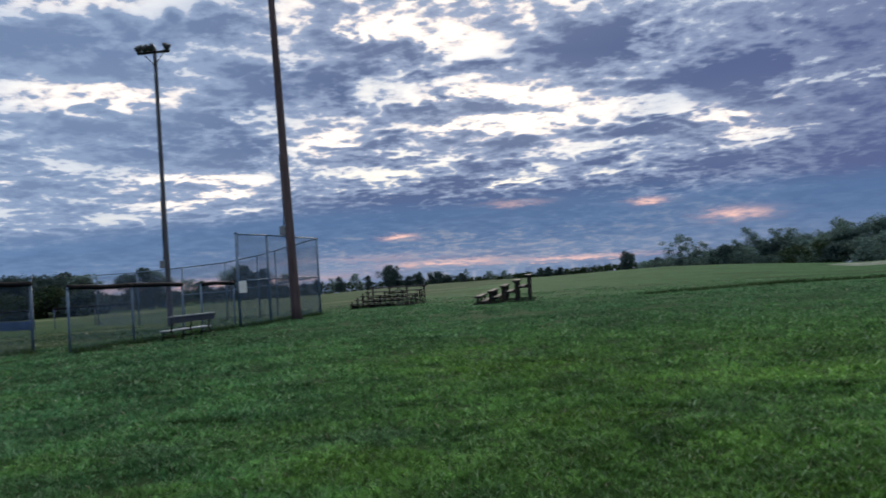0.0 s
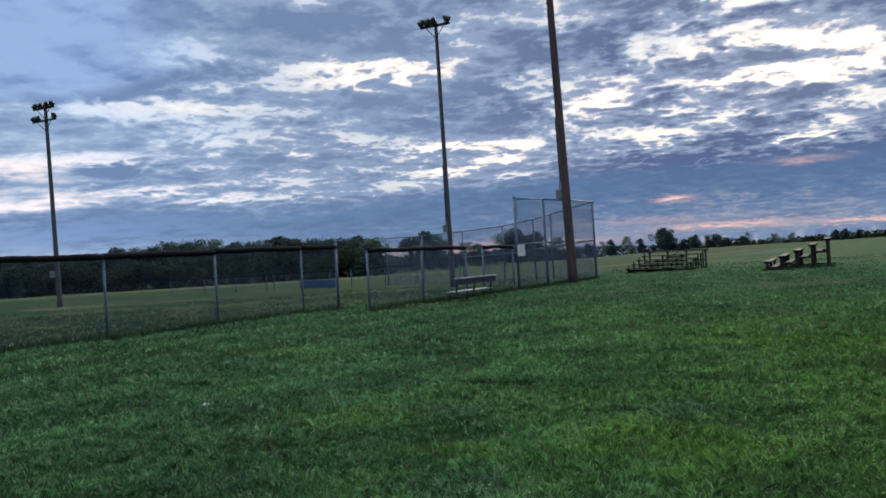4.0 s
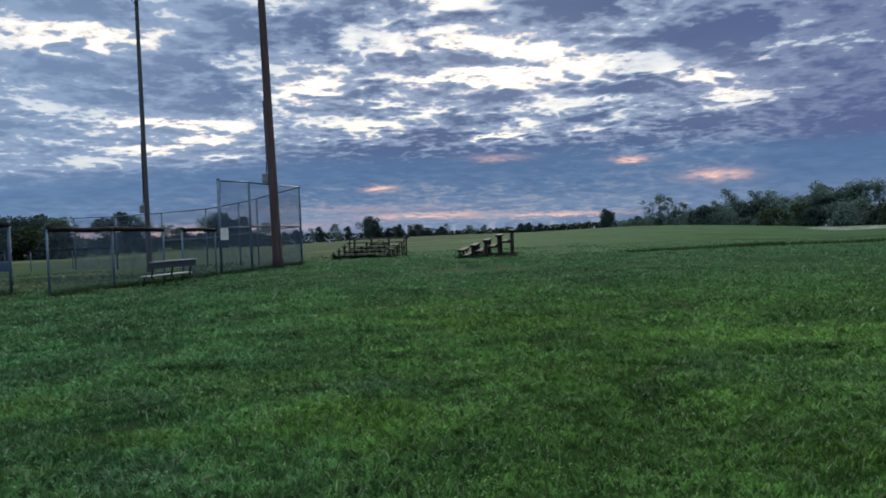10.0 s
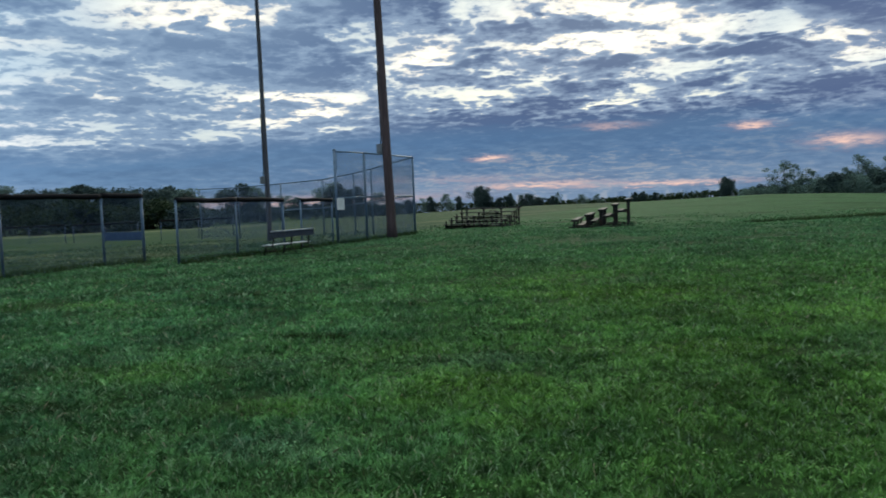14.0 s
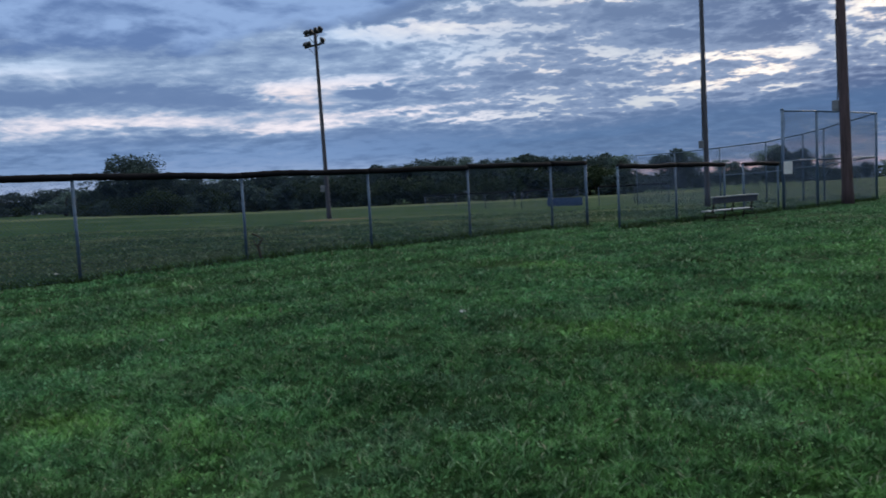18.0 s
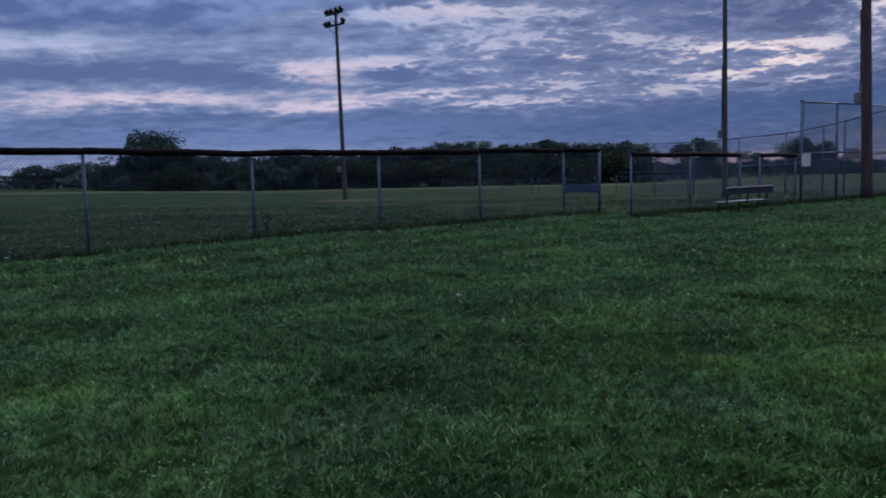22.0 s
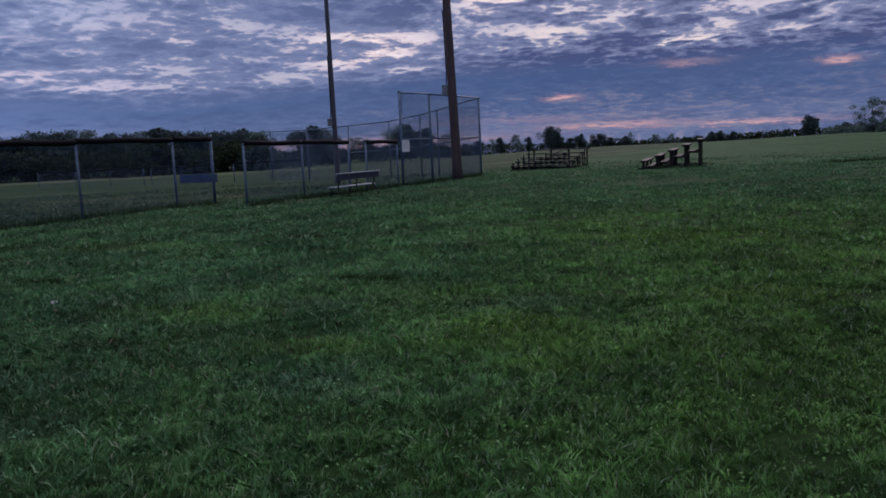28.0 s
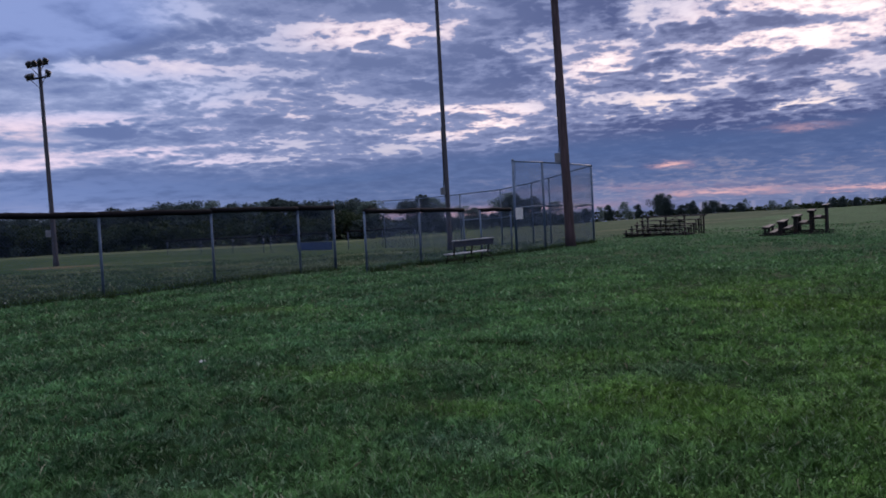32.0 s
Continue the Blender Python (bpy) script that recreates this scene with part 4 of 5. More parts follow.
def build_backstop():
    tall = 3.50
    ob = thing("backstop", (0, 0, 0), "tall galvanised chain-link backstop with two wings", "backstop")
    near = [(-6.78, 29.20), (-6.22, 31.87), (-5.00, 37.10)]
    far = [(-5.00, 37.10), (-7.34, 39.19), (-8.41, 40.15), (-10.48, 42.0), (-13.55, 44.74), (-17.2, 48.0), (-21.0, 51.4)]
    tops = [tall, tall - 0.32, tall - 0.44, tall - 0.54, tall - 0.50, tall - 0.40, tall - 0.26]
    for run, hs in ((near, [tall - 0.12, tall - 0.04, tall]), (far, tops)):
        base = [Vector((x, y, land(x, y))) for x, y in run]
        for i, (p, hh) in enumerate(zip(base, hs)):
            if run is far and i == 0:
                continue
            upright("post", p, hh + (0.06 if run is near and i == 0 else 0.0), 0.050 if run is near else 0.038, ob)
        for i, (p, q) in enumerate(zip(base, base[1:])):
            for f, nm in ((1.0, "top_rail"), (0.50, "middle_rail")):
                if nm == "middle_rail" and run is far and i > 3:
                    continue
                bm = bmesh.new()
                tube(bm, [p + Vector((0, 0, hs[i] * f)), q + Vector((0, 0, hs[i + 1] * f))], 0.031, 8)
                part(nm, bm, GALV, ob, smooth_it=True)
            hang("chain_link_mesh", wires(p, q, 0.03, min(hs[i], hs[i + 1]) - 0.02, 0.075, 0.0024), ob)
    # turnbuckles and a loose chain on the near post
    x, y = near[0]
    z = land(x, y)
    for s in range(7):
        bm = bmesh.new()
        tube(bm, [(x + 0.07, y + 0.02, z + tall - 0.12 - s * 0.10), (x + 0.075, y + 0.02, z + tall - 0.20 - s * 0.10)], 0.014, 6)
        part("chain_link", bm, GALV, ob)


build_backstop()


def build_sign():
    x, y = -6.78, 29.05
    z = land(x, y)
    ob = thing("sign_board", (x, y, z), "blank white notice sheet tied to the backstop", "sign", turn=10)
    bm = bmesh.new()
    slab(bm, (0.19, -0.05, 1.47), (0.27, 0.006, 0.42), bevel=0.002)
    part("sheet", bm, SIGN, ob)
    for u in (0.06, 0.32):
        for h in (1.30, 1.64):
            bm = bmesh.new()
            tube(bm, [(u, -0.055, h), (u + 0.012, -0.02, h)], 0.008, 6)
            part("cable_tie", bm, DARKSTEEL, ob)


build_sign()


def build_pad():
    """Blue wind screen laced to the far fence."""
    ob = thing("wind_screen", (0, 0, 0), "faded blue vinyl wind screen on the far fence", "screen")
    a, b = Vector((-30.45, 56.48, 0)), Vector((-27.0, 55.55, 0))
    zz = land(-29, 56)
    n = 14
    verts = []
    for i in range(n + 1):
        p = a.lerp(b, i / n)
        for h, o in ((0.08, 0.02), (0.37, 0.05), (0.68, 0.02)):
            w = 0.03 * math.sin(i * 1.9 + h * 5)
            for d in (0.0, 0.012):
                verts.append((p.x + 0.05, p.y - 0.06 - o - w - d, zz + h))
    faces = []
    for i in range(n):
        for s in range(2):
            for d in (0, 1):
                v = i * 6 + s * 2 + d
                f = (v, v + 6, v + 8, v + 2)
                faces.append(f if d else f[::-1])
    me = mesh_of("screen_sheet", verts, faces, BLUE, True)
    hang("screen_sheet", me, ob)
    bm = bmesh.new()
    tube(bm, [(a.x, a.y - 0.08, zz + 0.68), (b.x, b.y - 0.08, zz + 0.68)], 0.012, 6)
    part("hem", bm, BLUE, ob)


build_pad()


# the mesh ends on a bar held to the end post by bands
def build_end_bar():
    x, y = LINE[0][0] + 0.02, LINE[0][1] + 0.085
    z = land(x, y)
    ob = thing("tension_bar", (x, y, z), "flat steel bar with bright bands at the fence end", "fence fitting")
    bm = bmesh.new()
    slab(bm, (0, 0, 0.88), (0.010, 0.022, 1.70), bevel=0.003)
    part("bar", bm, GALV, ob)
    for h in (0.50, 0.56, 1.46, 1.70):
        bm = bmesh.new()
        slab(bm, (-0.01, -0.045, h), (0.10, 0.12, 0.026), bevel=0.006)
        part("band", bm, ALU, ob, "bright steel band")
        bm = bmesh.new()
        tube(bm, [(0.0, 0.02, h), (0.05, 0.03, h)], 0.010, 6)
        part("bolt", bm, ALU, ob)

build_end_bar()


def build_branch():
    x, y = -12.93, 11.12
    z = land(x, y)
    ob = thing("dead_branch", (x, y, z), "thin bent dead branch leaning on a fence post", "branch")
    bm = bmesh.new()
    tube(bm, [(0.14, 0.10, -0.03), (0.13, 0.08, 0.14), (0.10, 0.06, 0.30), (0.19, 0.12, 0.45), (0.10, 0.06, 0.52), (0.00, 0.0, 0.57)], [0.034, 0.032, 0.028, 0.024, 0.020, 0.014], 7)
    part("stem", bm, BARK, ob, smooth_it=True)
    bm = bmesh.new()
    tube(bm, [(0.10, 0.06, 0.30), (0.03, 0.04, 0.36), (0.02, 0.03, 0.44)], [0.020, 0.015, 0.009], 6)
    part("twig", bm, BARK, ob, smooth_it=True)


build_branch()


def build_scraps():
    """Scraps of white paper in the grass along the fence."""
    for i, (x, y, s) in enumerate(((-13.78, 12.92, 0.05), (-7.16, 4.82, 0.028), (-5.08, 7.15, 0.03), (-15.0, 6.98, 0.035), (-15.9, 8.6, 0.04))):
        rng = np.random.default_rng(70 + i)
        ob = thing("paper_scrap", (x, y, land(x, y) + 0.03), "crumpled scrap of white paper in the grass", "litter", "paper scraps")
        bm = bmesh.new()
        bmesh.ops.create_grid(bm, x_segments=4, y_segments=4, size=s)
        for v in bm.verts:
            v.co.z = float(rng.uniform(-0.3, 0.9)) * s
        bmesh.ops.solidify(bm, geom=bm.faces[:], thickness=0.002)
        part("paper", bm, PAPER, ob)

build_scraps()

# ---------------------------------------------------------------- light poles
def floodlight(parent, at, aim, size=0.24, tilt=-28):
    """A round floodlight: dished housing, rim, glass and bracket."""
    m = Matrix.Translation(at) @ Euler((0, 0, radians(aim))).to_matrix().to_4x4() @ Euler((radians(tilt), 0, 0)).to_matrix().to_4x4()
    bm = bmesh.new()
    tube(bm, [m @ Vector((0, y, 0)) for y in (-0.30, -0.24, -0.10, 0.02)], [size * 0.35, size * 0.55, size * 0.9, size], 14)
    body = part("lamp_housing", bm, LAMP, parent, smooth_it=True)
    bm = bmesh.new()
    tube(bm, [m @ Vector((0, y, 0)) for y in (0.02, 0.045)], [size * 1.06, size * 1.06], 14)
    part("lamp_rim", bm, LAMP, body)
    bm = bmesh.new()
    tube(bm, [m @ Vector((0, y, 0)) for y in (0.046, 0.055)], [size * 0.95, size * 0.8], 14)
    part("lamp_glass", bm, GLASS, body)
    bm = bmesh.new()
    for s in (-1, 1):
        tube(bm, [m @ Vector((s * size, -0.05, 0)), m @ Vector((s * size, -0.08, -size * 1.25))], 0.016, 6)
    tube(bm, [m @ Vector((-size, -0.08, -size * 1.25)), m @ Vector((size, -0.08, -size * 1.25))], 0.016, 6)
    part("lamp_bracket", bm, DARKSTEEL, body)


def light_pole(x, y, tall, r0, r1, lean, mat, label, box_h, box_side, arms, arm_turn, box_size=(0.26, 0.18, 0.42), conduit=True):
    z = land(x, y)
    ob = thing("light_pole", (x, y, z), label, "light pole", "light poles of the ball field")
    n = 16
    pts, rad = [], []
    for i in range(n + 1):
        t = i / n
        pts.append((lean[0] * t, lean[1] * t, -0.3 + (tall + 0.3) * t))
        flare = 1.0 + 0.25 * math.exp(-t * 40)
        rad.append((r0 + (r1 - r0) * t) * flare)
    bm = bmesh.new()
    tube(bm, pts, rad, 16)
    part("shaft", bm, mat, ob, smooth_it=True)

    def axis(h):
        return Vector((lean[0] * h / tall, lean[1] * h / tall, h)), r0 + (r1 - r0) * h / tall

    c, r = axis(box_h)
    side = Vector((math.cos(radians(box_side)), math.sin(radians(box_side)), 0))
    turn = Euler((0, 0, radians(box_side))).to_matrix().to_4x4()
    bm = bmesh.new()
    slab(bm, (0, 0, 0), (box_size[0], box_size[1], box_size[2]), Matrix.Translation(c + side * (r + box_size[0] / 2)) @ turn, 0.015)
    box = part("switch_box", bm, BOXGREY, ob, "grey metal switch box")
    bm = bmesh.new()
    slab(bm, (box_size[0] / 2 + 0.008, 0, 0), (0.014, box_size[1] * 0.9, box_size[2] * 0.92), Matrix.Translation(c + side * (r + box_size[0] / 2)) @ turn, 0.004)
    part("box_door", bm, BOXGREY, box)
    if conduit:
        bm = bmesh.new()
        h1 = min(tall - 0.8, box_h + 3.2)
        c1, r1_ = axis(h1)
        tube(bm, [c + side * (r + 0.06) + Vector((0, 0, box_size[2] / 2)), c + side * (r + 0.03) + Vector((0, 0, box_size[2] / 2 + 0.5)), c1 + side * (r1_ + 0.02)], 0.022, 8)
        part("conduit", bm, DARKSTEEL, ob, smooth_it=True)
    for h, half, lamps in arms:
        c, r = axis(h)
        d = Vector((math.cos(radians(arm_turn)), math.sin(radians(arm_turn)), 0))
        f = Vector((-d.y, d.x, 0))
        bm = bmesh.new()
        m = Matrix.Translation(c - f * (r + 0.04)) @ Euler((0, 0, radians(arm_turn))).to_matrix().to_4x4()
        slab(bm, (0, 0, 0), (2 * half, 0.09, 0.11), m, 0.01)
        arm = part("crossarm", bm, DARKSTEEL, ob)
        for s in (-1, 1):
            bm = bmesh.new()
            tube(bm, [c - f * (r + 0.02) + Vector((0, 0, -0.62)), c - f * (r + 0.05) + d * (s * half * 0.62) + Vector((0, 0, -0.05))], 0.020, 6)
            part("brace", bm, DARKSTEEL, arm)
        for u, aim, tilt in lamps:
            floodlight(ob, c - f * (r + 0.06) + d * (u * half) + Vector((0, 0, 0.19)), aim, 0.175, tilt)
    return ob


light_pole(-5.51, 33.70, 15.1, 0.200, 0.132, (-0.36, 0.05), POLE, "tall dark wooden light pole with a grey switch box", 3.69, 185, [], 0, (0.22, 0.18, 0.40))
light_pole(-12.45, 39.0, 13.4, 0.130, 0.085, (-0.08, 0.0), POLE_GREY, "tall wooden light pole with floodlights on a crossarm", 2.96, 222,
           [(13.2, 0.82, [(-0.95, 60, -30), (-0.50, 35, -24), (-0.10, 20, -30), (0.90, -40, -26)])], -7, (0.2, 0.16, 0.36))
light_pole(-40.35, 42.3, 13.1, 0.165, 0.105, (-0.25, 0.0), POLE_GREY, "tall wooden light pole with two tiers of floodlights", 2.15, 225,
           [(12.95, 1.0, [(-0.85, 70, -30), (-0.3, 50, -24), (0.3, 40, -30), (0.85, 20, -26)]),
            (12.15, 1.12, [(-0.92, 80, -30), (-0.55, 60, -24), (0.92, 10, -26)])], -9, (0.3, 0.2, 0.45), False)


# ---------------------------------------------------------------- players' bench
def build_bench():
    a, b = Vector((-7.42, 23.05)), Vector((-6.70, 24.94))
    mid, d = (a + b) / 2, b - a
    turn = math.degrees(math.atan2(d.y, d.x))
    z = land(mid.x, mid.y)
    ob = thing("bench", (mid.x, mid.y, z), "aluminium players bench with a backrest beside the fence", "bench", turn=turn)
    half = d.length / 2
    for y0 in (0.02, 0.17):
        bm = bmesh.new()
        slab(bm, (0, y0, 0.305), (2 * half, 0.13, 0.038), bevel=0.008)
        part("seat_plank", bm, ALU, ob)
    for y0, h in ((-0.17, 0.60),):
        bm = bmesh.new()
        slab(bm, (0, y0, h), (2 * half, 0.035, 0.17), bevel=0.008)
        back = part("back_plank", bm, NAVY, ob, "backrest plank darkened to a shaded navy")
        bm = bmesh.new()
        slab(bm, (0, y0 + 0.01, h + 0.104), (2 * half + 0.02, 0.11, 0.036), bevel=0.008)
        part("top_edge", bm, ALU, back, "bright aluminium top edge")
    for u in (-0.86, 0.0, 0.86):
        x = u * half
        bm = bmesh.new()
        tube(bm, [(x, 0.26, -0.02), (x, 0.20, 0.16), (x, 0.19, 0.285), (x, -0.06, 0.285)], 0.024, 8)
        part("front_leg", bm, DARKSTEEL, ob, smooth_it=True)
        bm = bmesh.new()
        tube(bm, [(x, -0.28, -0.02), (x, -0.05, 0.29), (x, -0.15, 0.74)], 0.024, 8)
        part("back_leg", bm, DARKSTEEL, ob, smooth_it=True)
        bm = bmesh.new()
        tube(bm, [(x, 0.21, 0.14), (x, -0.18, 0.14)], 0.018, 8)
        part("stretcher", bm, DARKSTEEL, ob, smooth_it=True)


build_bench()


# ---------------------------------------------------------------- bleachers
def bleachers(at, turn, length, label, seat_mat, run=0.62, first=0.36, rise=0.20, rows=5, frames=3, boarded=False):
    """Rows along local x, climbing towards local y."""
    z, sg = land(*at), 1 if run > 0 else -1
    ob = thing("bleachers", (at[0], at[1], z), label, "bleachers", "bleachers", turn)
    for i in range(rows):
        h = first + rise * i
        bm = bmesh.new()
        slab(bm, (length / 2, i * run, h), (length, 0.25, 0.045), bevel=0.008)
        part("seat_plank", bm, seat_mat, ob)
        if i:
            bm = bmesh.new()
            slab(bm, (length / 2, i * run - 0.33 * sg, max(0.12, h - 0.46)), (length, 0.24, 0.04), bevel=0.008)
            part("foot_plank", bm, seat_mat, ob)
    bm = bmesh.new()
    slab(bm, (length / 2, rows * run - run + 0.14 * sg, first + rise * (rows - 1) + 0.02), (length, 0.03, 0.06), bevel=0.006)
    part("end_board", bm, seat_mat, ob)
    for j in range(frames):
        x = 0.12 + (length - 0.24) * j / (frames - 1)
        bm = bmesh.new()
        slab(bm, (x, (rows - 1) * run / 2, 0.03), (0.07, (rows - 1) * abs(run) + 0.5, 0.06), bevel=0.006)
        fr = part("support_frame", bm, DARKSTEEL, ob)
        for i in range(rows):
            h = first + rise * i
            bm = bmesh.new()
            slab(bm, (x, i * run, h / 2), (0.06, 0.13 if i in (1, 2) else 0.09, h - 0.03), bevel=0.006)
            part("leg", bm, DARKSTEEL, fr)
            bm = bmesh.new()
            slab(bm, (x, i * run, h - 0.045), (0.05, 0.24, 0.045), bevel=0.005)
            part("seat_bracket", bm, DARKSTEEL, fr)
            if i:
                bm = bmesh.new()
                slab(bm, (x, (i - 0.5) * run, max(0.09, h - 0.50)), (0.05, abs(run), 0.05), bevel=0.005)
                part("foot_beam", bm, DARKSTEEL, fr)
    if boarded:
        # dark boards close the fronts of the lower rows; the end posts stand proud of the seats
        for i in range(rows - 1):
            h = first + rise * i
            bm = bmesh.new()
            slab(bm, (length * (0.40 + 0.05 * i), i * run + 0.10, h - 0.10), (length * (0.8 - 0.15 * i), 0.025, 0.075), bevel=0.005)
            part("riser_board", bm, DARKSTEEL, ob)
            for x in (0.06, length - 0.06):
                bm = bmesh.new()
                slab(bm, (x, i * run + 0.14, (h + 0.15) / 2), (0.05, 0.05, h + 0.15), bevel=0.006)
                part("end_post", bm, DARKSTEEL, ob)
    for i in (2, 4):
        h = first + rise * i
        bm = bmesh.new()
        tube(bm, [(0.12, i * run + 0.03 * sg, 0.08), (length / 2, i * run + 0.03 * sg, h - 0.06)], 0.018, 6)
        tube(bm, [(length / 2, i * run + 0.03 * sg, h - 0.06), (length - 0.12, i * run + 0.03 * sg, 0.08)], 0.018, 6)
        part("cross_brace", bm, DARKSTEEL, ob)
    return ob


# one seen from its end, the other from its front
bleachers((2.08, 34.9), 82.0, 4.2, "long five-row bleachers with weathered grey planks on dark steel frames", PLANK, run=-0.555, first=0.34, rise=0.197)
bleachers((-4.05, 41.0), -21.5, 3.2, "small five-row bleachers with weathered planks on dark frames", PLANK, first=0.25, rise=0.175, frames=4, boarded=True)


# ---------------------------------------------------------------- trees
def leaf_cloud(rng, centres, radii, per, size):
    """Loose leaf-clump polygons scattered round centres."""
    n = len(centres) * per
    c = np.repeat(np.array(centres), per, axis=0)
    rr = np.repeat(np.array(radii), per, axis=0)
    d = rng.normal(size=(n, 3))
    d /= np.linalg.norm(d, axis=1)[:, None]
    pos = c + d * (rr * rng.uniform(0.35, 1.0, n) ** 0.6)[:, None] * np.array([1, 1, 0.9])
    a = rng.normal(size=(n, 3))
    a /= np.linalg.norm(a, axis=1)[:, None]
    b = np.cross(a, rng.normal(size=(n, 3)))
    b /= np.linalg.norm(b, axis=1)[:, None]
    s = size * rng.uniform(0.5, 1.3, n)[:, None]
    return np.stack([pos - a * s, pos - b * s * 0.6, pos + a * s, pos + b * s * 0.6], axis=1)


def tree_model(seed, tall, wide, trunk, crown_low, limbs, per, mat, size=0.30, airy=0.0, label="", sub=3):
    """One tree at the origin: tapered trunk, limbs and an uneven crown of leaf clumps."""
    rng = np.random.default_rng(seed)
    ob = thing("tree", (0, 0, -50), label or "leafy broadleaf tree with an uneven crown", "tree", "trees round the field")
    bm = bmesh.new()
    bend = rng.uniform(-0.03, 0.03, 2) * tall
    axis = lambda t: Vector((bend[0] * t * t, bend[1] * t * t, tall * 0.86 * t))
    tube(bm, [axis(t) - Vector((0, 0, 0.25 if t == 0 else 0)) for t in (0, 0.1, 0.3, 0.55, 0.8, 1.0)], [trunk * f for f in (1.35, 1.0, 0.8, 0.55, 0.3, 0.12)], 8)
    part("trunk", bm, BARK, ob, smooth_it=True)
    centres, radii = [], []
    for i in range(limbs):
        t = crown_low + (0.97 - crown_low) * (i + rng.uniform(0, 0.8)) / limbs
        s = axis(min(t * 0.95, 1.0))
        a = rng.uniform(0, 6.283)
        prof = math.sin(math.pi * min(1.0, max(0.06, (t - crown_low * 0.8) / (1.06 - crown_low * 0.8)))) ** 0.7
        reach = wide / 2 * prof * rng.uniform(0.55, 1.05)
        e = s + Vector((math.cos(a) * reach, math.sin(a) * reach, tall * rng.uniform(0.02, 0.13)))
        bm = bmesh.new()
        tube(bm, [s, s.lerp(e, 0.5) + Vector((0, 0, -0.02 * tall)), e], [trunk * 0.34, trunk * 0.2, trunk * 0.06], 6)
        part("limb", bm, BARK, ob, smooth_it=True)
        for _ in range(sub):
            f = rng.uniform(0.35, 1.0)
            p = s.lerp(e, f) + Vector(rng.normal(size=3)) * wide * 0.07
            centres.append(tuple(p)), radii.append(wide * rng.uniform(0.10, 0.23) * (1 - airy * 0.4))
    top = axis(1.0)
    centres.append(tuple(top)), radii.append(wide * 0.13)
    hang("crown", quads("crown", leaf_cloud(rng, centres, radii, per, size), mat), ob)
    return ob


def bush_model(seed, tall, wide, mat, count=26, per=60, size=0.16, name="bush", label="dense dark green bush reaching the ground"):
    rng = np.random.default_rng(seed)
    ob = thing(name, (0, 0, -50), label, "bush", "bushes at the field edge")
    cs, rs = [], []
    for i in range(count):
        a, f, h = rng.uniform(0, 6.283), rng.uniform(0, 1) ** 0.6, rng.uniform(0.05, 0.9)
        w = wide / 2 * math.sqrt(max(0.08, 1 - (h / 1.02) ** 2.4)) * f
        cs.append((math.cos(a) * w, math.sin(a) * w, h * tall)), rs.append(wide * rng.uniform(0.10, 0.19))
    hang("foliage", quads("foliage", leaf_cloud(rng, cs, rs, per, size), mat), ob)
    bm = bmesh.new()
    tube(bm, [(0, 0, -0.1), (0.05 * wide, 0, tall * 0.3), (0.08 * wide, 0.04 * wide, tall * 0.65)], [0.09, 0.06, 0.02], 6)
    part("stem", bm, BARK, ob)
    return ob


MODELS = [
    tree_model(11, 10.0, 8.5, 0.22, 0.16, 14, 210, LEAF, 0.20),
    tree_model(12, 10.0, 7.2, 0.20, 0.20, 13, 200, LEAF, 0.20),
    tree_model(13, 10.0, 9.6, 0.24, 0.12, 16, 210, LEAF, 0.20),
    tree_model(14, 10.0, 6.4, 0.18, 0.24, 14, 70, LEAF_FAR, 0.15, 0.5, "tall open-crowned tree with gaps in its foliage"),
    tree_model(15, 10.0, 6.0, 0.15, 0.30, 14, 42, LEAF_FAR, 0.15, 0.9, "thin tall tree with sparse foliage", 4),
    tree_model(16, 10.0, 8.0, 0.20, 0.06, 16, 150, LEAF_FAR, 0.18, 0.2, "full-crowned tree with leaves paled for distance haze"),
]
BUSHES = [bush_model(21, 3.2, 4.6, LEAF), bush_model(22, 3.2, 5.2, LEAF_DARK),
          bush_model(23, 3.2, 4.8, LEAF_FAR, label="dense bush reaching the ground, its leaves paled for distance haze")]


def put_model(model, az, r, tall, turn, wide=None):
    a = radians(az)
    x, y = -math.sin(a) * r, math.cos(a) * r
    base = 3.2 if model in BUSHES else 10.0
    s = tall / base
    w = s if wide is None else wide
    ob = copy_thing(model, pose(x, y, land(x, y) - 0.05, 0, 0, turn))
    ob.scale = (w, w, s)
    return ob


def top_height(az, r, el):
    a = radians(az)
    x, y = -math.sin(a) * r, math.cos(a) * r
    return 1.45 + r * math.tan(radians(el)) - land(x, y)


SPREAD = [8.5, 7.2, 9.6, 6.4, 6.0, 8.0]


def stand(kind, az, r, el, across):
    """A tree whose top rises to el degrees and whose crown spans so many degrees."""
    put_model(MODELS[kind], az, r, max(2.0, top_height(az, r, el) * 1.05), az * 37 % 360, 1.3 * r * radians(across) / SPREAD[kind])


def undergrowth(rnd, table, gap, r, kinds, vary=(0.7, 1.12)):
    """Bushes of uneven height along the foot of the trees; table: azimuth and elevation of their tops."""
    az, tops = zip(*sorted(table))
    a = az[0]
    while a < az[-1]:
        rr = r + rnd.uniform(-6, 6)
        base = top_height(a, rr, float(np.interp(a, az, tops)))
        h = max(1.8, base * rnd.uniform(*vary))
        put_model(BUSHES[rnd.choice(kinds)], a, rr, h, rnd.uniform(0, 360), max(0.7, h / 3.2) * rnd.uniform(0.9, 1.3))
        a += gap * rnd.uniform(0.6, 1.4)


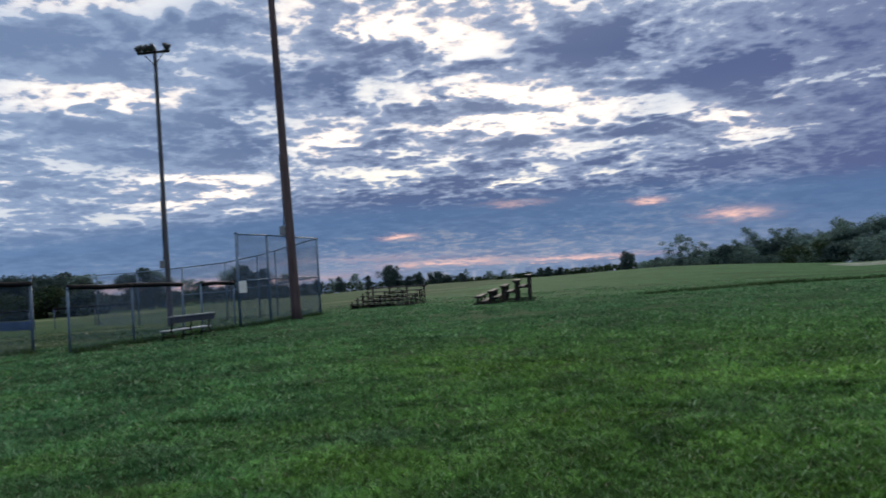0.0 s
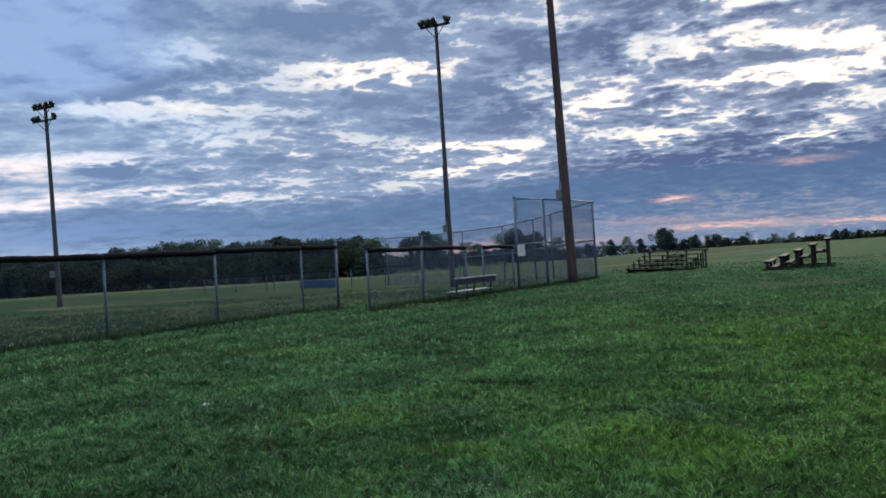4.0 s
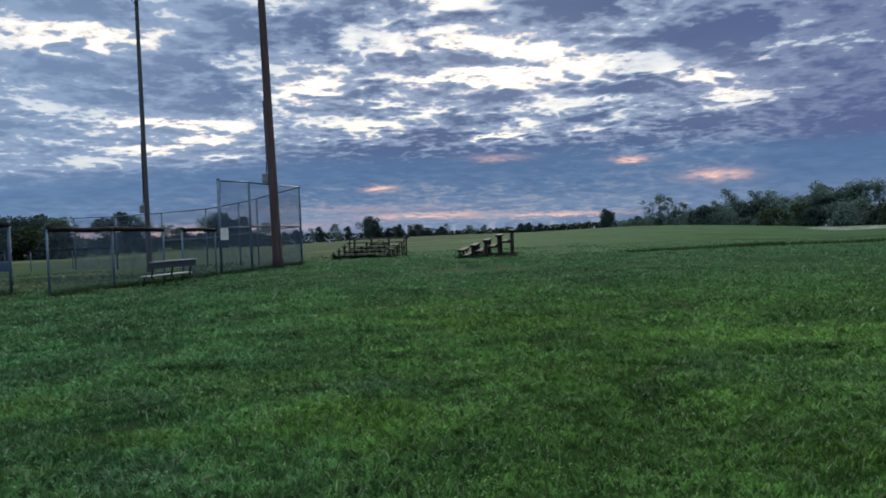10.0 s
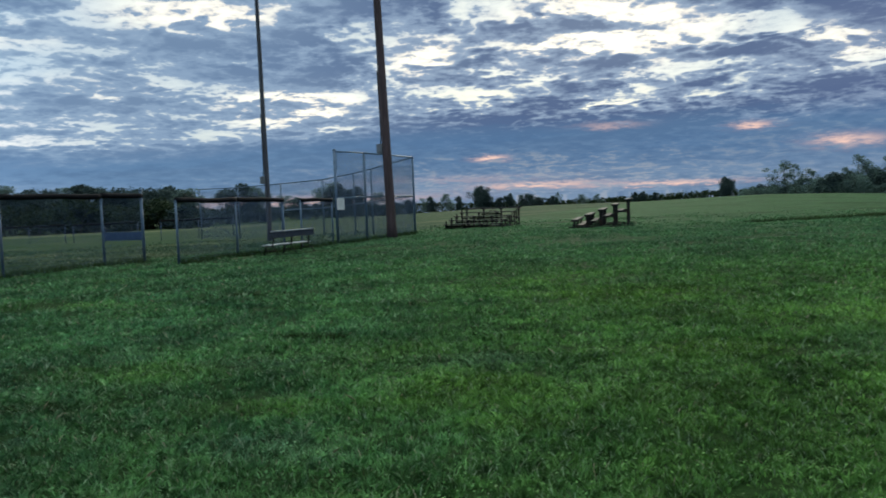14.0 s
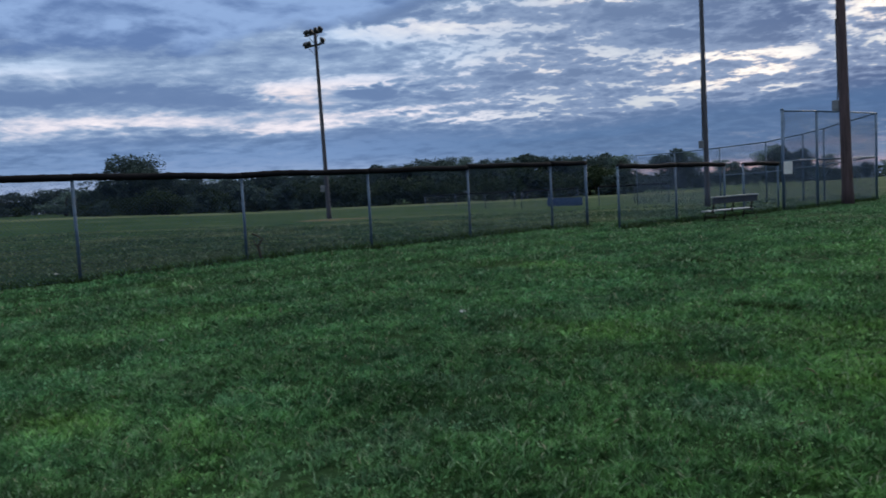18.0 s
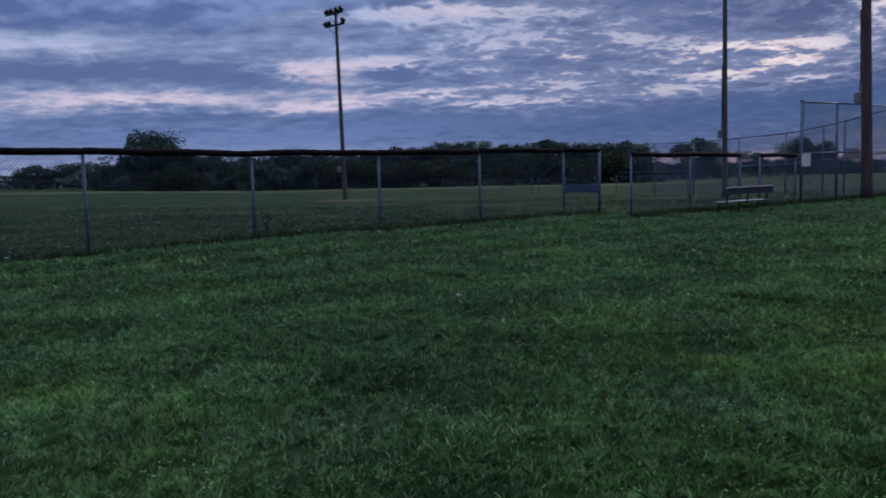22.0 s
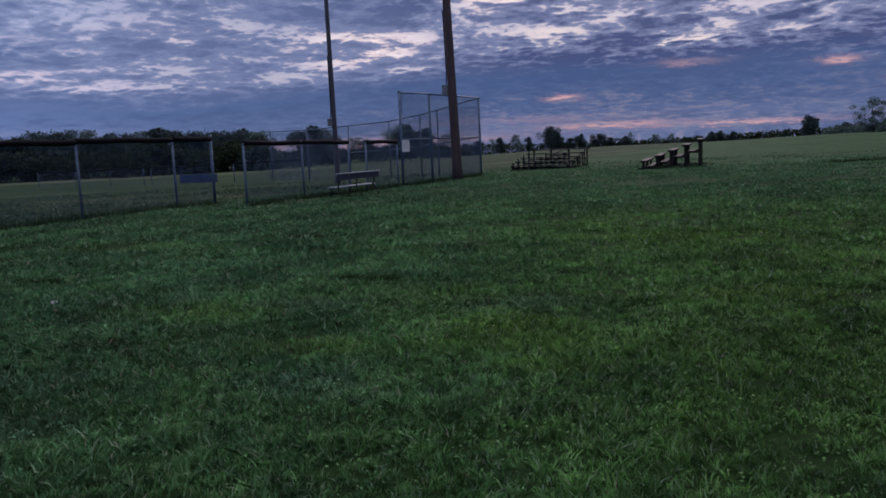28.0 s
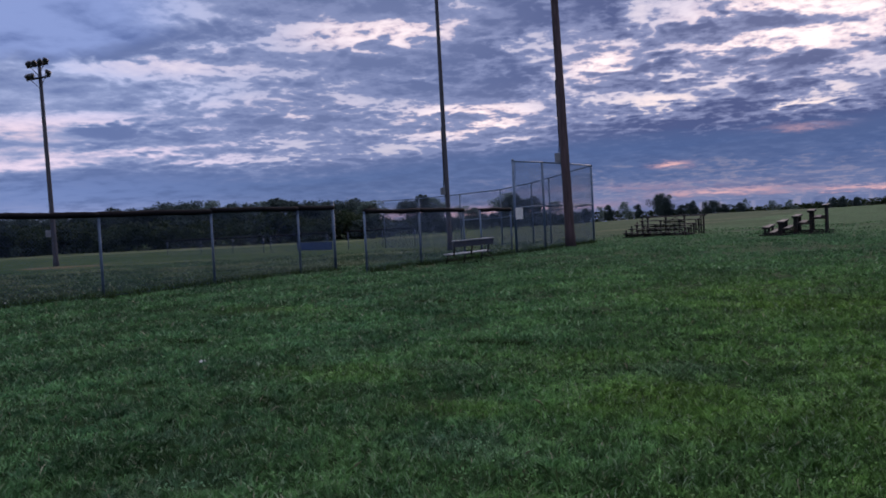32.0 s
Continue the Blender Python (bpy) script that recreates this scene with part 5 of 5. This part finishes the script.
def plant_woods():
    rnd = random.Random(5)
    # tree line behind the outfield
    az_t = [23, 25.3, 26, 28, 30.4, 31.5, 34, 36.5, 38.4, 40, 42, 45, 49.5, 52.4, 54, 56, 58, 60]
    el_t = [1.4, 1.7, 1.5, 1.5, 1.9, 1.8, 2.0, 1.95, 1.75, 1.65, 1.35, 1.28, 1.36, 1.36, 1.5, 1.6, 1.0, 0.9]
    az = 23.2
    while az < 60.5:
        r = rnd.uniform(138, 158)
        el = float(np.interp(az, az_t, el_t)) * rnd.uniform(0.84, 1.06)
        stand(rnd.choice((0, 1, 2, 2, 0, 3)), az, r, el, rnd.uniform(1.9, 3.2))
        az += rnd.uniform(0.75, 1.35)
    undergrowth(rnd, ((22.4, 0.2), (26, 0.7), (35, 0.8), (45, 0.7), (54, 0.6), (60.5, 0.2)), 0.75, 133, (0, 1, 1))
    # azimuth, elevation of the top, breadth of the crown, kind
    behind_field = ((73.6, 1.66, 2.4, 0), (72.3, 1.67, 2.0, 1), (71.1, 1.25, 1.4, 1), (75.6, 1.4, 2.4, 2), (77.8, 1.2, 2.4, 0), (68.5, 1.0, 2.6, 2), (66.3, 0.68, 1.4, 1), (63.3, 0.95, 2.3, 0),
                    (60.9, 1.05, 2.8, 2), (59.6, 0.8, 1.7, 0), (56.3, 3.0, 3.5, 2), (55.2, 2.2, 2.2, 0))
    for az, el, across, kind in behind_field:
        stand(kind, az, 175 if az > 58 else 140, el, across)
    undergrowth(rnd, ((60.5, 0.15), (64, -0.1), (66, -0.12), (70, 0.1), (72, 0.35), (79, 0.5)), 0.65, 170, (0, 1), (0.8, 1.1))
    # trees behind the backstop
    for az, el, across, kind in ((24.2, 1.6, 2.4, 0), (22.6, 0.9, 1.6, 3), (19.4, 1.62, 2.7, 0), (18.6, 1.35, 1.8, 3), (16.3, 0.72, 1.7, 3), (15.7, 0.5, 1.2, 1), (13.4, 1.5, 2.2, 3), (12.9, 1.35, 1.8, 0),
                                 (11.6, 1.12, 1.8, 0), (10.5, 0.7, 1.5, 3), (9.0, -0.1, 1.0, 1)):
        stand(kind, az, 165, el, across)
    undergrowth(rnd, ((9.0, -0.45), (12, -0.05), (14.5, -0.1), (18, -0.25), (22.5, 0.05)), 0.6, 152, (0, 0, 1), (0.75, 1.15))
    # single trees on the skyline
    for az, el, across, kind in ((8.1, 0.05, 0.9, 1), (7.0, 0.15, 0.8, 3), (6.5, 0.2, 0.8, 1), (5.25, 0.40, 1.25, 3), (4.5, 0.16, 0.7, 1), (2.95, 0.80, 1.55, 2), (2.45, 0.3, 0.9, 0), (1.7, -0.05, 1.0, 1), (0.9, 0.22, 0.9, 0),
                                 (-0.2, 0.16, 1.3, 2), (-1.0, -0.12, 1.1, 1), (-2.0, -0.05, 0.9, 0), (-2.4, 0.28, 0.5, 4), (-4.15, -0.02, 1.0, 3), (-5.2, -0.04, 0.9, 3), (-7.6, -0.04, 0.6, 1), (-8.2, 0.02, 0.7, 0), (-8.9, -0.1, 0.8, 1), (-13.4, 0.76, 1.35, 0)):
        stand(kind, az, 215, el, across * 0.78)
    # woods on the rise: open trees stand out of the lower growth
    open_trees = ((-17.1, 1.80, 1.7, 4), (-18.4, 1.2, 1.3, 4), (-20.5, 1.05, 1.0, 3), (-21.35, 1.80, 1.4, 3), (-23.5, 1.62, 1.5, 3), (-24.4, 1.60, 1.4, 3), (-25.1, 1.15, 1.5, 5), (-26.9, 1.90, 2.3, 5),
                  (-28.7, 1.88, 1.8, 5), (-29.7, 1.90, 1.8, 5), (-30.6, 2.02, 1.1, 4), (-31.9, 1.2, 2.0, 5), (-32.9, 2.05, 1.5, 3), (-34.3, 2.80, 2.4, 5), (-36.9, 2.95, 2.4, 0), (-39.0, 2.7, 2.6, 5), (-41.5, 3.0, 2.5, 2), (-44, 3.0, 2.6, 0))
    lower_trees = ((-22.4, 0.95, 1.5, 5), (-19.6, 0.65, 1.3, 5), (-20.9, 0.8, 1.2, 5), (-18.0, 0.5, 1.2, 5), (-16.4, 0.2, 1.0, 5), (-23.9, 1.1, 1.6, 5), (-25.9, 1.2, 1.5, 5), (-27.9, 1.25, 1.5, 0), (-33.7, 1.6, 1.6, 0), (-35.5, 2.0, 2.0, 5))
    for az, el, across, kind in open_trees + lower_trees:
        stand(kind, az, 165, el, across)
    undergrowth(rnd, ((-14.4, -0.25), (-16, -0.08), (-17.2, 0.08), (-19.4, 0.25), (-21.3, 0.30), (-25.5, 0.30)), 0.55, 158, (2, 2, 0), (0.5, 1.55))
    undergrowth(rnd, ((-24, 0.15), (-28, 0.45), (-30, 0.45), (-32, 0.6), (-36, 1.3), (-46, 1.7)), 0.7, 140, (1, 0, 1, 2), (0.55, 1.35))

plant_woods()
hedge = bush_model(31, 2.3, 3.8, LEAF_DARK, 90, 130, 0.13, "bush", "large dark rounded bush at the foot of the woods")
hedge.matrix_basis = pose(29.9, 44.0, land(29.9, 44.0) - 0.05)
hedge2 = bush_model(32, 4.25, 3.1, LEAF_PALE, 60, 110, 0.13, "bush", "pale green tall bush behind the dark bush")
hedge2.matrix_basis = pose(34.9, 51.2, land(34.9, 51.2) - 0.05)
for m in MODELS + BUSHES:
    for o in list(m.children_recursive) + [m]:
        bpy.data.objects.remove(o)


def far_woods():
    """Low woods along the horizon."""
    rng = np.random.default_rng(44)
    cs, rs = [], []
    for az in np.arange(-60, 95, 0.09):
        az += rng.uniform(-0.1, 0.1)
        r = 335 + 45 * math.sin(az * 0.21) + rng.uniform(-12, 12)
        a = radians(az)
        x, y = -math.sin(a) * r, math.cos(a) * r
        el = float(np.interp(az, [-40, -20, -13, -9.6, -5, 0, 8, 20, 60, 80], [0.1, 0.0, -0.12, -0.30, -0.38, -0.42, -0.25, -0.05, 0.3, 0.4]))
        el += 0.16 * noise.noise(Vector((az * 0.5, 0, 3))) + 0.10 * noise.noise(Vector((az * 2.3, 5, 3)))
        top, base = 1.45 + r * math.tan(radians(el)), land(x, y)
        for f in (0.0, 0.35, 0.7, 1.0):
            cs.append((x, y, base + max(0.6, top - base - 0.8) * f)), rs.append(rng.uniform(0.7, 1.5))
    ob = new("far_woods", quads("far_woods", leaf_cloud(rng, cs, rs, 11, 0.55), LEAF_DARK))
    tagged(ob, "low dark woods along the horizon", "woods", kind="stuff")


far_woods()


# ---------------------------------------------------------------- pale buildings far off on the left
def house(az, r, w, d, h, label):
    a = radians(az)
    x, y = -math.sin(a) * r, math.cos(a) * r
    ob = thing("house", (x, y, land(x, y)), label, "house", "far houses", az + 8)
    bm = bmesh.new()
    slab(bm, (0, 0, h / 2 - 0.1), (w, d, h + 0.2))
    part("wall", bm, WHITE, ob)
    bm = bmesh.new()
    vs = [bm.verts.new(p) for p in ((-w / 2 - 0.3, -d / 2 - 0.3, h), (w / 2 + 0.3, -d / 2 - 0.3, h), (w / 2 + 0.3, d / 2 + 0.3, h), (-w / 2 - 0.3, d / 2 + 0.3, h),
                                    (-w / 2 - 0.3, 0, h + d * 0.10), (w / 2 + 0.3, 0, h + d * 0.10))]
    for f in ((0, 1, 5, 4), (2, 3, 4, 5), (0, 4, 3), (1, 2, 5), (0, 3, 2, 1)):
        bm.faces.new([vs[i] for i in f])
    part("roof", bm, ROOF, ob)
    for u in (-0.3, 0.05, 0.32):
        bm = bmesh.new()
        slab(bm, (u * w, -d / 2 - 0.03, h * 0.55), (0.5, 0.06, h * 0.5))
        part("window", bm, DARKGLASS, ob)


house(69.3, 158, 1.8, 1.6, 0.42, "small pale shed among the far trees")
house(67.6, 160, 5.0, 2.0, 0.18, "long low pale building among the far trees")
house(71.9, 162, 1.9, 1.6, 0.3, "small pale shed among the far trees")


# ---------------------------------------------------------------- grass
def lumps(x, y, cell, seed):
    """Smooth random field from 0 to 1 with lumps of the given size."""
    table = np.random.default_rng(seed).uniform(0, 1, (64, 64))
    u, v = x / cell + 0.37 * np.sin(y / cell * 0.7 + seed), y / cell
    i, j = np.floor(u).astype(int), np.floor(v).astype(int)
    fu, fv = u - i, v - j
    fu, fv = fu * fu * (3 - 2 * fu), fv * fv * (3 - 2 * fv)
    at = lambda p, q: table[p % 64, q % 64]
    return (at(i, j) * (1 - fu) + at(i + 1, j) * fu) * (1 - fv) + (at(i, j + 1) * (1 - fu) + at(i + 1, j + 1) * fu) * fv


def blade_mesh(name, label, rng, x, y, hh, w, lean, out, mat):
    """Five-sided blades at x, y; out: the direction in which each one bends, in radians."""
    n = len(x)
    z = np.array([land(float(u), float(v)) for u, v in zip(x, y)])
    th = rng.uniform(0, 2 * np.pi, n)
    ln = hh * lean * rng.uniform(0.2, 1.3, n)
    bx, by = np.cos(th) * w / 2, np.sin(th) * w / 2
    lx, ly = np.cos(out) * ln, np.sin(out) * ln
    p0 = np.stack([x - bx, y - by, z - 0.005], 1)
    p1 = np.stack([x + bx, y + by, z - 0.005], 1)
    p2 = np.stack([x + bx * 0.8 + lx * 0.4, y + by * 0.8 + ly * 0.4, z + hh * 0.65], 1)
    p3 = np.stack([x + lx, y + ly, z + hh], 1)
    p4 = np.stack([x - bx * 0.8 + lx * 0.4, y - by * 0.8 + ly * 0.4, z + hh * 0.65], 1)
    ob = new(name, quads(name, np.stack([p0, p1, p2, p3, p4], 1), mat, 5))
    return tagged(ob, label, "grass", kind="stuff")


def ring_points(rng, r0, r1, az0, az1, per_m2):
    n = int(math.radians(az1 - az0) * (r1 * r1 - r0 * r0) / 2 * per_m2)
    r = np.sqrt(rng.uniform(r0 * r0, r1 * r1, n))
    a = np.radians(rng.uniform(az0, az1, n))
    return -np.sin(a) * r, np.cos(a) * r, r


def blades(rng, r0, r1, az0, az1, per_m2, tall, width, cell, lean=1.2, fade=0.5, bare=0.03):
    """Mown turf that grows in small tussocks with gaps between them."""
    x, y, r = ring_points(rng, r0, r1, az0, az1, per_m2)
    f = 0.70 * lumps(x, y, cell * 0.65, 1) + 0.30 * lumps(x, y, cell * 2.3, 2)
    keep = rng.uniform(0, 1, len(x)) < np.clip((f - 0.36) * 5.0, bare, 1) * np.clip((r1 - r) / (fade * (r1 - r0)), 0, 1)
    x, y, f = x[keep], y[keep], f[keep]
    n = len(x)
    blade_mesh("grass", "short mown grass blades of mixed greens", rng, x, y, tall * rng.uniform(0.6, 1.2, n) * (0.12 + 2.3 * f * f), width * rng.uniform(0.6, 1.3, n), lean,
               rng.uniform(0, 2 * np.pi, n), BLADE_FAR if r0 > 7.0 else BLADE)


def clumps(rng, r0, r1, az0, az1, per_m2, count, radius, tall, width):
    """Small clumps of blades that bend outwards."""
    cx, cy, _ = ring_points(rng, r0, r1, az0, az1, per_m2)
    f = lumps(cx, cy, 0.35, 5)
    keep = rng.uniform(0, 1, len(cx)) < np.clip((f - 0.15) * 1.6, 0.08, 1)
    cx, cy, f = cx[keep], cy[keep], f[keep]
    size = rng.uniform(0.6, 1.35, len(cx)) * (0.7 + 0.6 * f)
    ang = rng.uniform(0, 2 * np.pi, (len(cx), count))
    d = radius * np.sqrt(rng.uniform(0, 1, (len(cx), count))) * size[:, None]
    x, y = (cx[:, None] + np.cos(ang) * d).ravel(), (cy[:, None] + np.sin(ang) * d).ravel()
    n = len(x)
    blade_mesh("grass", "small clumps of coarser grass blades", rng, x, y, tall * np.repeat(size, count) * rng.uniform(0.5, 1.2, n), width * rng.uniform(0.6, 1.3, n), 1.3,
               ang.ravel() + rng.normal(0, 0.5, n), BLADE)


def tufts(rng):
    """Dark coarse tufts that the mower left."""
    xs, ys, hs, outs = [], [], [], []
    for cx, cy, wx, wy, n in ((-2.28, 8.60, 0.34, 0.12, 330), (4.49, 8.32, 0.20, 0.12, 240), (-0.85, 4.1, 0.30, 0.2, 90), (0.07, 8.9, 0.28, 0.14, 120), (-5.6, 2.2, 0.4, 0.3, 120),
                              (-6.2, 8.4, 0.3, 0.12, 220), (1.9, 12.2, 0.5, 0.16, 260), (-4.2, 12.6, 0.5, 0.16, 240), (5.5, 13.5, 0.5, 0.15, 240), (-3.6, 5.6, 0.2, 0.1, 160)):
        a, q = rng.uniform(0, 2 * np.pi, n), np.sqrt(rng.uniform(0, 1, n))
        xs.append(cx + np.cos(a) * q * wx), ys.append(cy + np.sin(a) * q * wy), hs.append(rng.uniform(0.03, 0.065, n)), outs.append(a)
    x, y, hh, out = (np.concatenate(v) for v in (xs, ys, hs, outs))
    blade_mesh("grass_tuft", "dark coarse grass tufts left by the mower", rng, x, y, hh, rng.uniform(0.006, 0.014, len(x)), 1.1, out, TALL)


def clover(rng, r0, r1, az0, az1, per_m2, size):
    x, y, _ = ring_points(rng, r0, r1, az0, az1, per_m2)
    f = 0.5 * lumps(x, y, 0.55, 7) + 0.5 * lumps(x, y, 0.16, 8)
    near = np.zeros(len(x))
    for cx, cy, w in CLOVER_SPOTS:
        near = np.maximum(near, np.exp(-((x - cx) ** 2 + (y - cy) ** 2) / (w * w)))
    keep = rng.uniform(0, 1, len(x)) < np.clip((f - 0.42) * 2.0 + 0.3 * near, 0.04, 1)
    x, y = x[keep], y[keep]
    n = len(x)
    z = np.array([land(float(u), float(v)) for u, v in zip(x, y)]) + rng.uniform(0.02, 0.055, n)
    c = np.stack([x, y, z], 1)
    nrm = rng.normal(size=(n, 3)) * 0.45 + np.array([0, 0, 1])
    nrm /= np.linalg.norm(nrm, axis=1)[:, None]
    u = np.cross(nrm, rng.normal(size=(n, 3)))
    u /= np.linalg.norm(u, axis=1)[:, None]
    v = np.cross(nrm, u)
    s = size * rng.uniform(0.6, 1.4, n)[:, None]
    ring = [c + (u * math.cos(t) + v * math.sin(t)) * s * (1.0 if i % 2 else 0.72) for i, t in enumerate(np.linspace(0, 2 * np.pi, 7)[:-1])]
    ob = new("clover", quads("clover", np.stack(ring, 1), CLOVER, 6))
    tagged(ob, "low broad clover leaves among the grass", "clover", kind="stuff")


def build_grass():
    rng = np.random.default_rng(3)
    blades(rng, 2.3, 6.5, -48, 88, 5200, 0.036, 0.0064, 0.12, 0.95)
    clumps(rng, 2.3, 7.5, -48, 88, 320, 11, 0.024, 0.040, 0.0070)
    blades(rng, 4.4, 11.5, -46, 86, 2300, 0.041, 0.0100, 0.17, 0.95)
    clumps(rng, 5.5, 13.0, -46, 86, 105, 10, 0.045, 0.044, 0.013)
    clumps(rng, 11.0, 24.0, -44, 84, 26, 9, 0.09, 0.058, 0.026)
    blades(rng, 8.0, 22.0, -44, 84, 640, 0.042, 0.020, 0.36, bare=0.25)
    blades(rng, 15.0, 40.0, -42, 82, 170, 0.042, 0.036, 0.7, bare=0.45)
    blades(rng, 27.0, 52.0, -40, 66, 46, 0.050, 0.060, 1.4, fade=0.6, bare=0.5)
    tufts(rng)
    clover(rng, 2.3, 8.0, -48, 88, 700, 0.0085)
    clover(rng, 7.0, 15.0, -46, 86, 160, 0.013)

build_grass()


def fringe():
    """Uncut grass along the foot of the fences and posts."""
    rng = np.random.default_rng(8)
    runs = [LINE[0], LINE[-1]], [(-8.8, 20.04), (-6.85, 29.2)], [(-6.85, 29.2), (-5.0, 37.1)], [(9.0, 34.3), (17.0, 36.6)], [(14.0, 36.0), (23.5, 37.9)], [(23.5, 38.0), (33.0, 43.0)]
    out = []
    for a, b in runs:
        a, b = np.array(a), np.array(b)
        n = int(np.linalg.norm(b - a) * 260)
        t = rng.uniform(0, 1, n)
        p = a + (b - a) * t[:, None] + rng.normal(0, 0.10, (n, 2))
        for x, y in p:
            h, w, th = rng.uniform(0.05, 0.19), rng.uniform(0.006, 0.015), rng.uniform(0, 6.28)
            z = land(x, y)
            lx, ly = rng.normal(0, 0.06, 2)
            bx, by = math.cos(th) * w, math.sin(th) * w
            out.append([(x - bx, y - by, z), (x + bx, y + by, z), (x + lx + bx * 0.2, y + ly + by * 0.2, z + h), (x + lx - bx * 0.2, y + ly - by * 0.2, z + h)])
    ob = new("uncut_grass", quads("uncut_grass", np.array(out), TALL))
    tagged(ob, "tufts of uncut dark grass along the fence foot", "grass", kind="stuff")


fringe()
